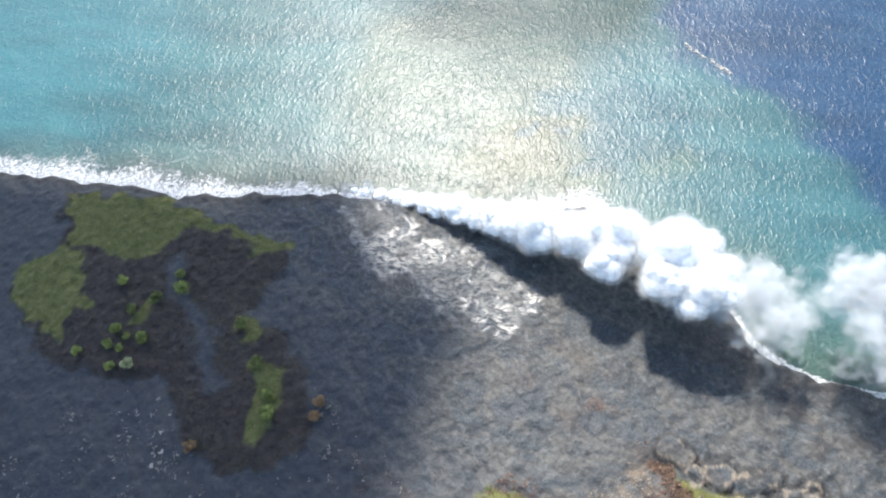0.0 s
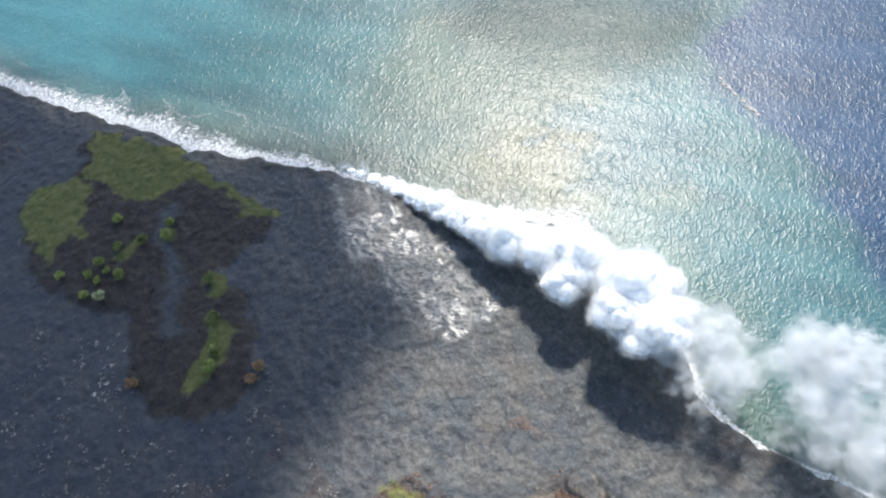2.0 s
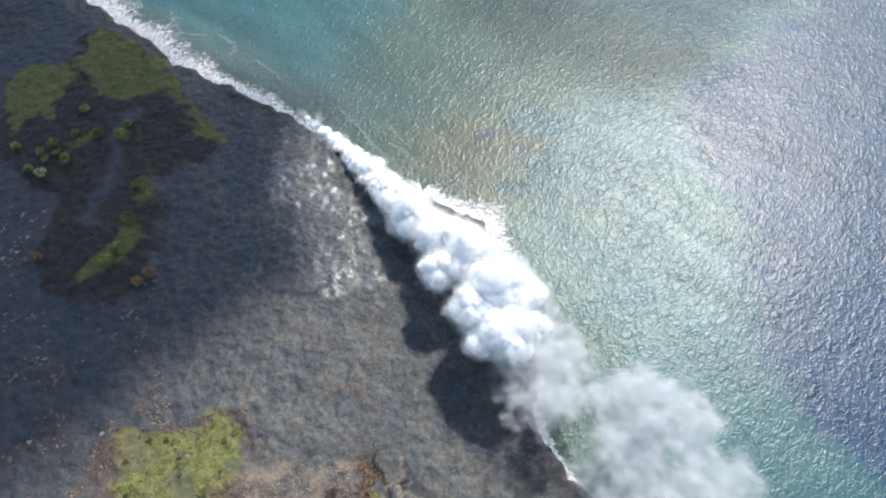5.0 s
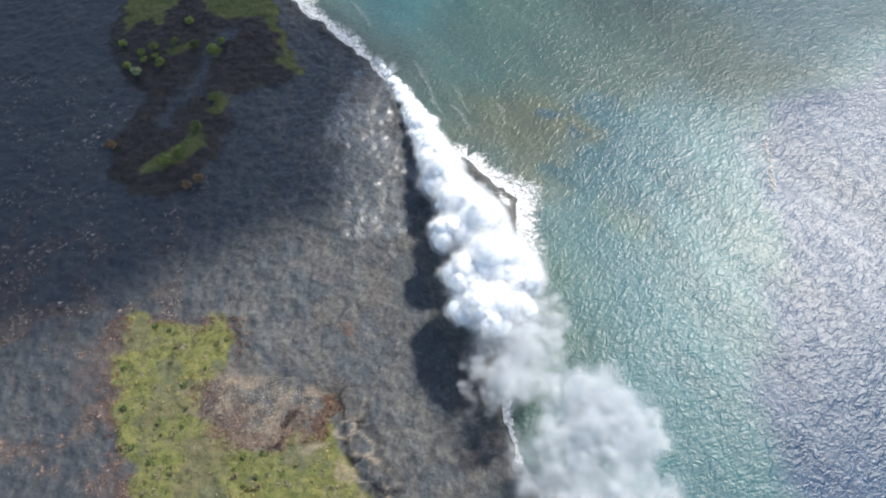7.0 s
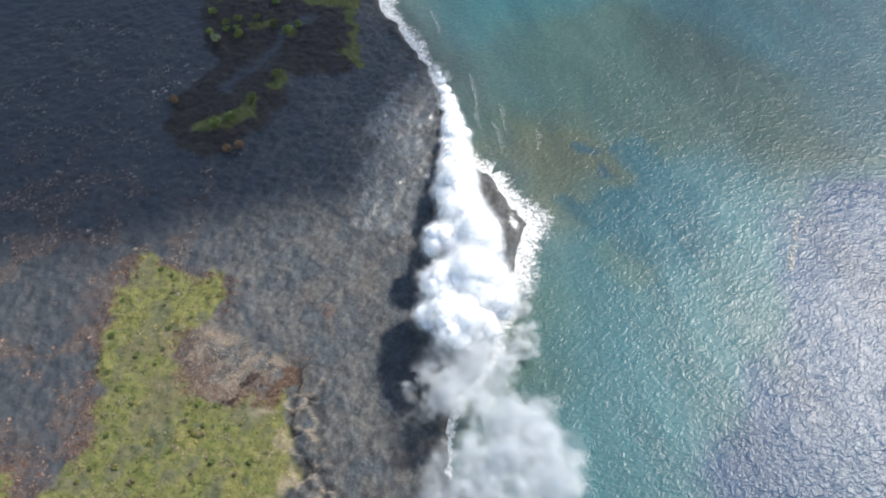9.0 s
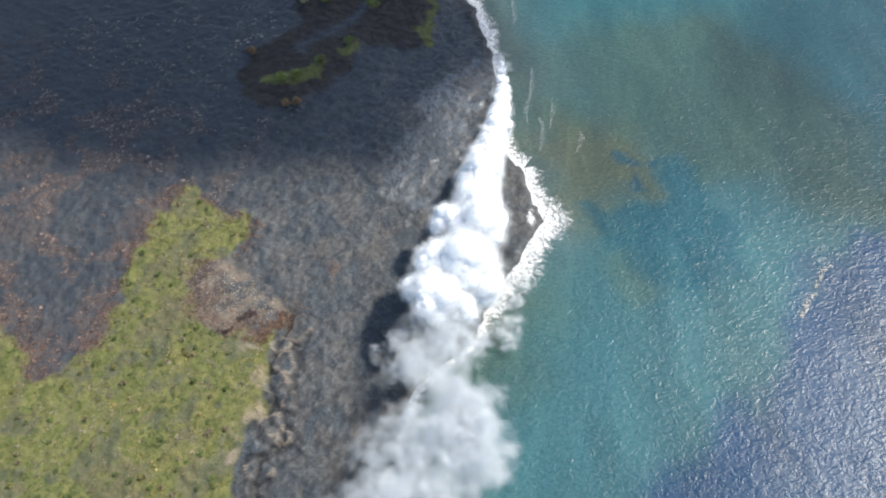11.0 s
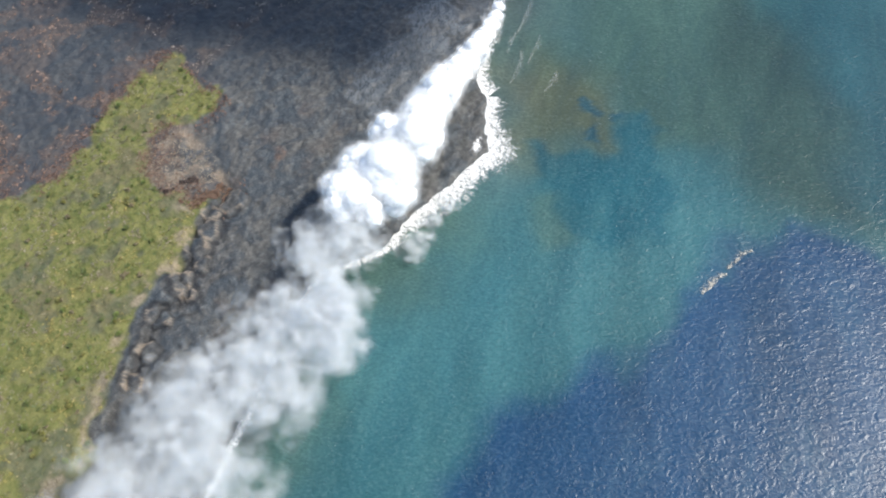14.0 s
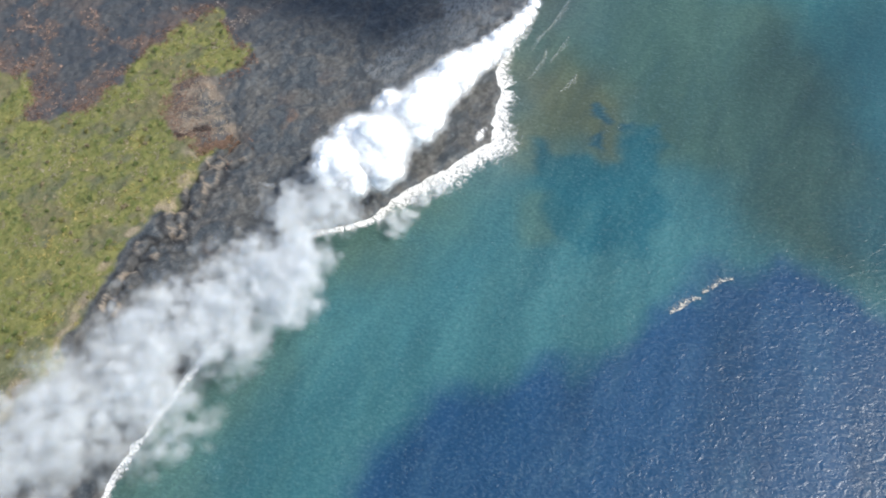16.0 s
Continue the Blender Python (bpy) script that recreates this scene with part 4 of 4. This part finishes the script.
ok = (np.hypot(gx + 218, gy - 360) < 24) & (inside(gx, gy, KIPUKA) < -2)
x, y = x[ok], y[ok]
shrub_stuff("rusty_fringe", x, y, rng.uniform(0.4, 1.1, len(x)), hues(rng, len(x), (0.09, 0.05, 0.035), (0.2, 0.11, 0.07), 0.35), 8, 0.5, "patch of reddish-brown scrub on bare lava", 561)


x, y, gx, gy, rng = scatter([(-30, -140), (8, -140), (8, -100), (-30, -100)], 5200, 570, (-30, -140), (8, -100))
spot = np.minimum(np.hypot((gx + 17) / 4.6, (gy + 121) / 3.0), np.hypot((gx + 25) / 4.0, (gy + 129) / 2.0))
ok = spot < 0.7 + 0.5 * rng.uniform(size=len(x))
shrub_stuff("dark_scrub", x[ok], y[ok], rng.uniform(0.4, 1.0, ok.sum()), hues(rng, ok.sum(), (0.02, 0.015, 0.014), (0.06, 0.036, 0.03), 0.3), 9, 0.6, "dark scorched scrub patch among dry heath", 571)
ridge = near_line(gx, gy, [(-2, -102), (1, -110), (-1, -118), (-3, -128)])
ok = ridge < 2.0 + 2.2 * rng.uniform(size=len(x))
shrub_stuff("red_scrub", x[ok], y[ok], rng.uniform(0.4, 1.1, ok.sum()), hues(rng, ok.sum(), (0.1, 0.055, 0.035), (0.19, 0.12, 0.08), 0.3), 9, 0.6, "reddish-brown scrub strip along the cliff edge", 572)


def tree(x, y, r, hue, label, seed):
    """A small round tree: forked trunk and a crown of leaf sprays in clumps."""
    rng = np.random.RandomState(seed)
    z = float(land_height(np.array([x]), np.array([y]))[0])
    root = tagged(new("tree"), label, "tree", group="trees in the scrub")
    root.location = (x, y, z)
    bm = bmesh.new()
    limbs = [((0, 0, -0.3), (0, 0, r * 0.7), 0.09 * r, 0.06 * r)]
    for k in range(5):
        a = 2 * math.pi * k / 5 + rng.uniform(-0.3, 0.3)
        limbs.append(((0, 0, r * 0.6), (math.cos(a) * r * 0.55, math.sin(a) * r * 0.55, r * rng.uniform(0.95, 1.25)), 0.05 * r, 0.015 * r))
    for a, b, ra, rb in limbs:
        a, b = Vector(a), Vector(b)
        turn = (b - a).to_track_quat("Z", "Y").to_matrix().to_4x4()
        bmesh.ops.create_cone(bm, segments=7, radius1=ra, radius2=rb, depth=(b - a).length, matrix=Matrix.Translation((a + b) / 2) @ turn)
    me = bpy.data.meshes.new("trunk")
    bm.to_mesh(me)
    bm.free()
    part("trunk", me, BARK, root)
    n = 26
    a = rng.normal(size=(n, 3))
    a /= np.linalg.norm(a, axis=1)[:, None]
    c = a * r * rng.uniform(0.45, 0.85, (n, 1)) * np.array([1, 1, 0.62])
    v, col = leaf_clouds(c[:, 0], c[:, 1], c[:, 2] + r * 1.05, rng.uniform(0.22, 0.42, n) * r, hues(rng, n, np.array(hue) * 0.7, np.array(hue) * 1.2), 46, 0.9, seed)
    me = mesh_of("crown", v, np.arange(len(v)).reshape(-1, 3))
    paint(me, "tint", col)
    part("crown", me, LEAVES, root)
    return root


LIME, OLIVE, RUSTY, PALE = (0.22, 0.26, 0.06), (0.14, 0.16, 0.04), (0.28, 0.175, 0.085), (0.38, 0.4, 0.2)
for i, (x, y, r, hue, label) in enumerate([
        (-151.2, 223.4, 3.9, LIME, "round lime-green tree among brown scrub"), (-125.2, 189, 4.7, LIME, "round lime-green tree among brown scrub"), (-120.1, 198.2, 3.9, LIME, "round lime-green tree among brown scrub"),
        (-163.8, 173.9, 4.4, LIME, "round lime-green tree among brown scrub"), (-199.1, 196.6, 3.7, LIME, "round lime-green tree among brown scrub"), (-173, 192.4, 4, LIME, "round lime-green tree among brown scrub"),
        (-182.3, 187.3, 3.5, LIME, "round lime-green tree among brown scrub"), (-170.5, 184, 2.9, LIME, "round lime-green tree among brown scrub"), (-179.8, 163.8, 4.2, PALE, "pale green flowering tree among brown scrub"),
        (-189, 171.4, 3.5, LIME, "round lime-green tree among brown scrub"), (-178.1, 178.9, 2.9, LIME, "round lime-green tree among brown scrub"), (-178.9, 88.2, 4.4, RUSTY, "rusty orange tree at the edge of bare lava"),
        (-111.7, 134.4, 4.2, OLIVE, "dull olive tree on the old ground"), (-134.4, 72.2, 5, LIME, "spreading lime-green tree on the old ground"), (-127.7, 80.6, 3.9, LIME, "spreading lime-green tree on the old ground"), (-120.1, 104.2, 4.2, OLIVE, "dull olive tree on the old ground"),
        (-157.9, 198.2, 4.2, OLIVE, "dull olive tree on the old ground"), (-141.1, 194.9, 4.2, OLIVE, "dull olive tree on the old ground"), (-107.5, 55.4, 4.2, RUSTY, "rusty orange tree at the edge of bare lava"), (-115.9, 50.4, 3.7, RUSTY, "rusty orange tree at the edge of bare lava")]):
    tree(x, y, r, hue, label, 600 + i)


# ---- single shrubs that stand out of the field ----
def shrub(x, y, r, hue, label, seed):
    """A low rounded shrub of leaf sprays on a short stem."""
    rng = np.random.RandomState(seed)
    root = tagged(new("shrub"), label, "shrub", group="shrubs in the field")
    root.location = (x, y, float(land_height(np.array([x]), np.array([y]))[0]))
    bm = bmesh.new()
    for k in range(4):
        a = Vector((0, 0, -0.2))
        b = Vector((math.cos(1.6 * k) * r * 0.5, math.sin(1.6 * k) * r * 0.5, r * 0.7))
        bmesh.ops.create_cone(bm, segments=5, radius1=0.05 * r, radius2=0.02 * r, depth=(b - a).length, matrix=Matrix.Translation((a + b) / 2) @ (b - a).to_track_quat("Z", "Y").to_matrix().to_4x4())
    me = bpy.data.meshes.new("stem")
    bm.to_mesh(me)
    bm.free()
    part("stem", me, BARK, root)
    n = 14
    a = rng.normal(size=(n, 3))
    a /= np.linalg.norm(a, axis=1)[:, None]
    c = a * r * rng.uniform(0.3, 0.75, (n, 1)) * np.array([1, 1, 0.5])
    v, col = leaf_clouds(c[:, 0], c[:, 1], c[:, 2] + r * 0.6, rng.uniform(0.25, 0.45, n) * r, hues(rng, n, np.array(hue) * 0.75, np.array(hue) * 1.25), 24, 0.8, seed)
    me = mesh_of("crown", v, np.arange(len(v)).reshape(-1, 3))
    paint(me, "tint", col)
    part("crown", me, LEAVES, root)
    return root


rng = np.random.RandomState(700)
KINDS = [((0.12, 0.16, 0.04), "bright green rounded shrub in the field"), ((0.155, 0.15, 0.04), "yellow-green rounded shrub in the field"), ((0.1, 0.13, 0.032), "dark green rounded shrub in the field"), ((0.18, 0.15, 0.085), "straw-coloured dry shrub in the field")]
protos = []
placed = 0
while placed < 150:
    x, y = rng.uniform(-140, 90), rng.uniform(-290, -52)
    gx, gy = warped(np.array([x]), np.array([y]), 11.0, 16, 40)
    if inside(gx, gy, GREEN)[0] < 2:
        continue
    k = rng.randint(4)
    if placed < 4:
        k = placed
        protos.append(shrub(x, y, 2.0, KINDS[k][0], KINDS[k][1], 710 + k))
    else:
        z = float(land_height(np.array([x]), np.array([y]))[0])
        ob = copy_thing(protos[k], pose(x, y, z, 0, 0, rng.uniform(0, 360)))
        ob.scale = (1, 1, 1)
        size = rng.uniform(0.6, 1.15)
        ob.scale = (size, size, size * rng.uniform(0.8, 1.1))
    placed += 1
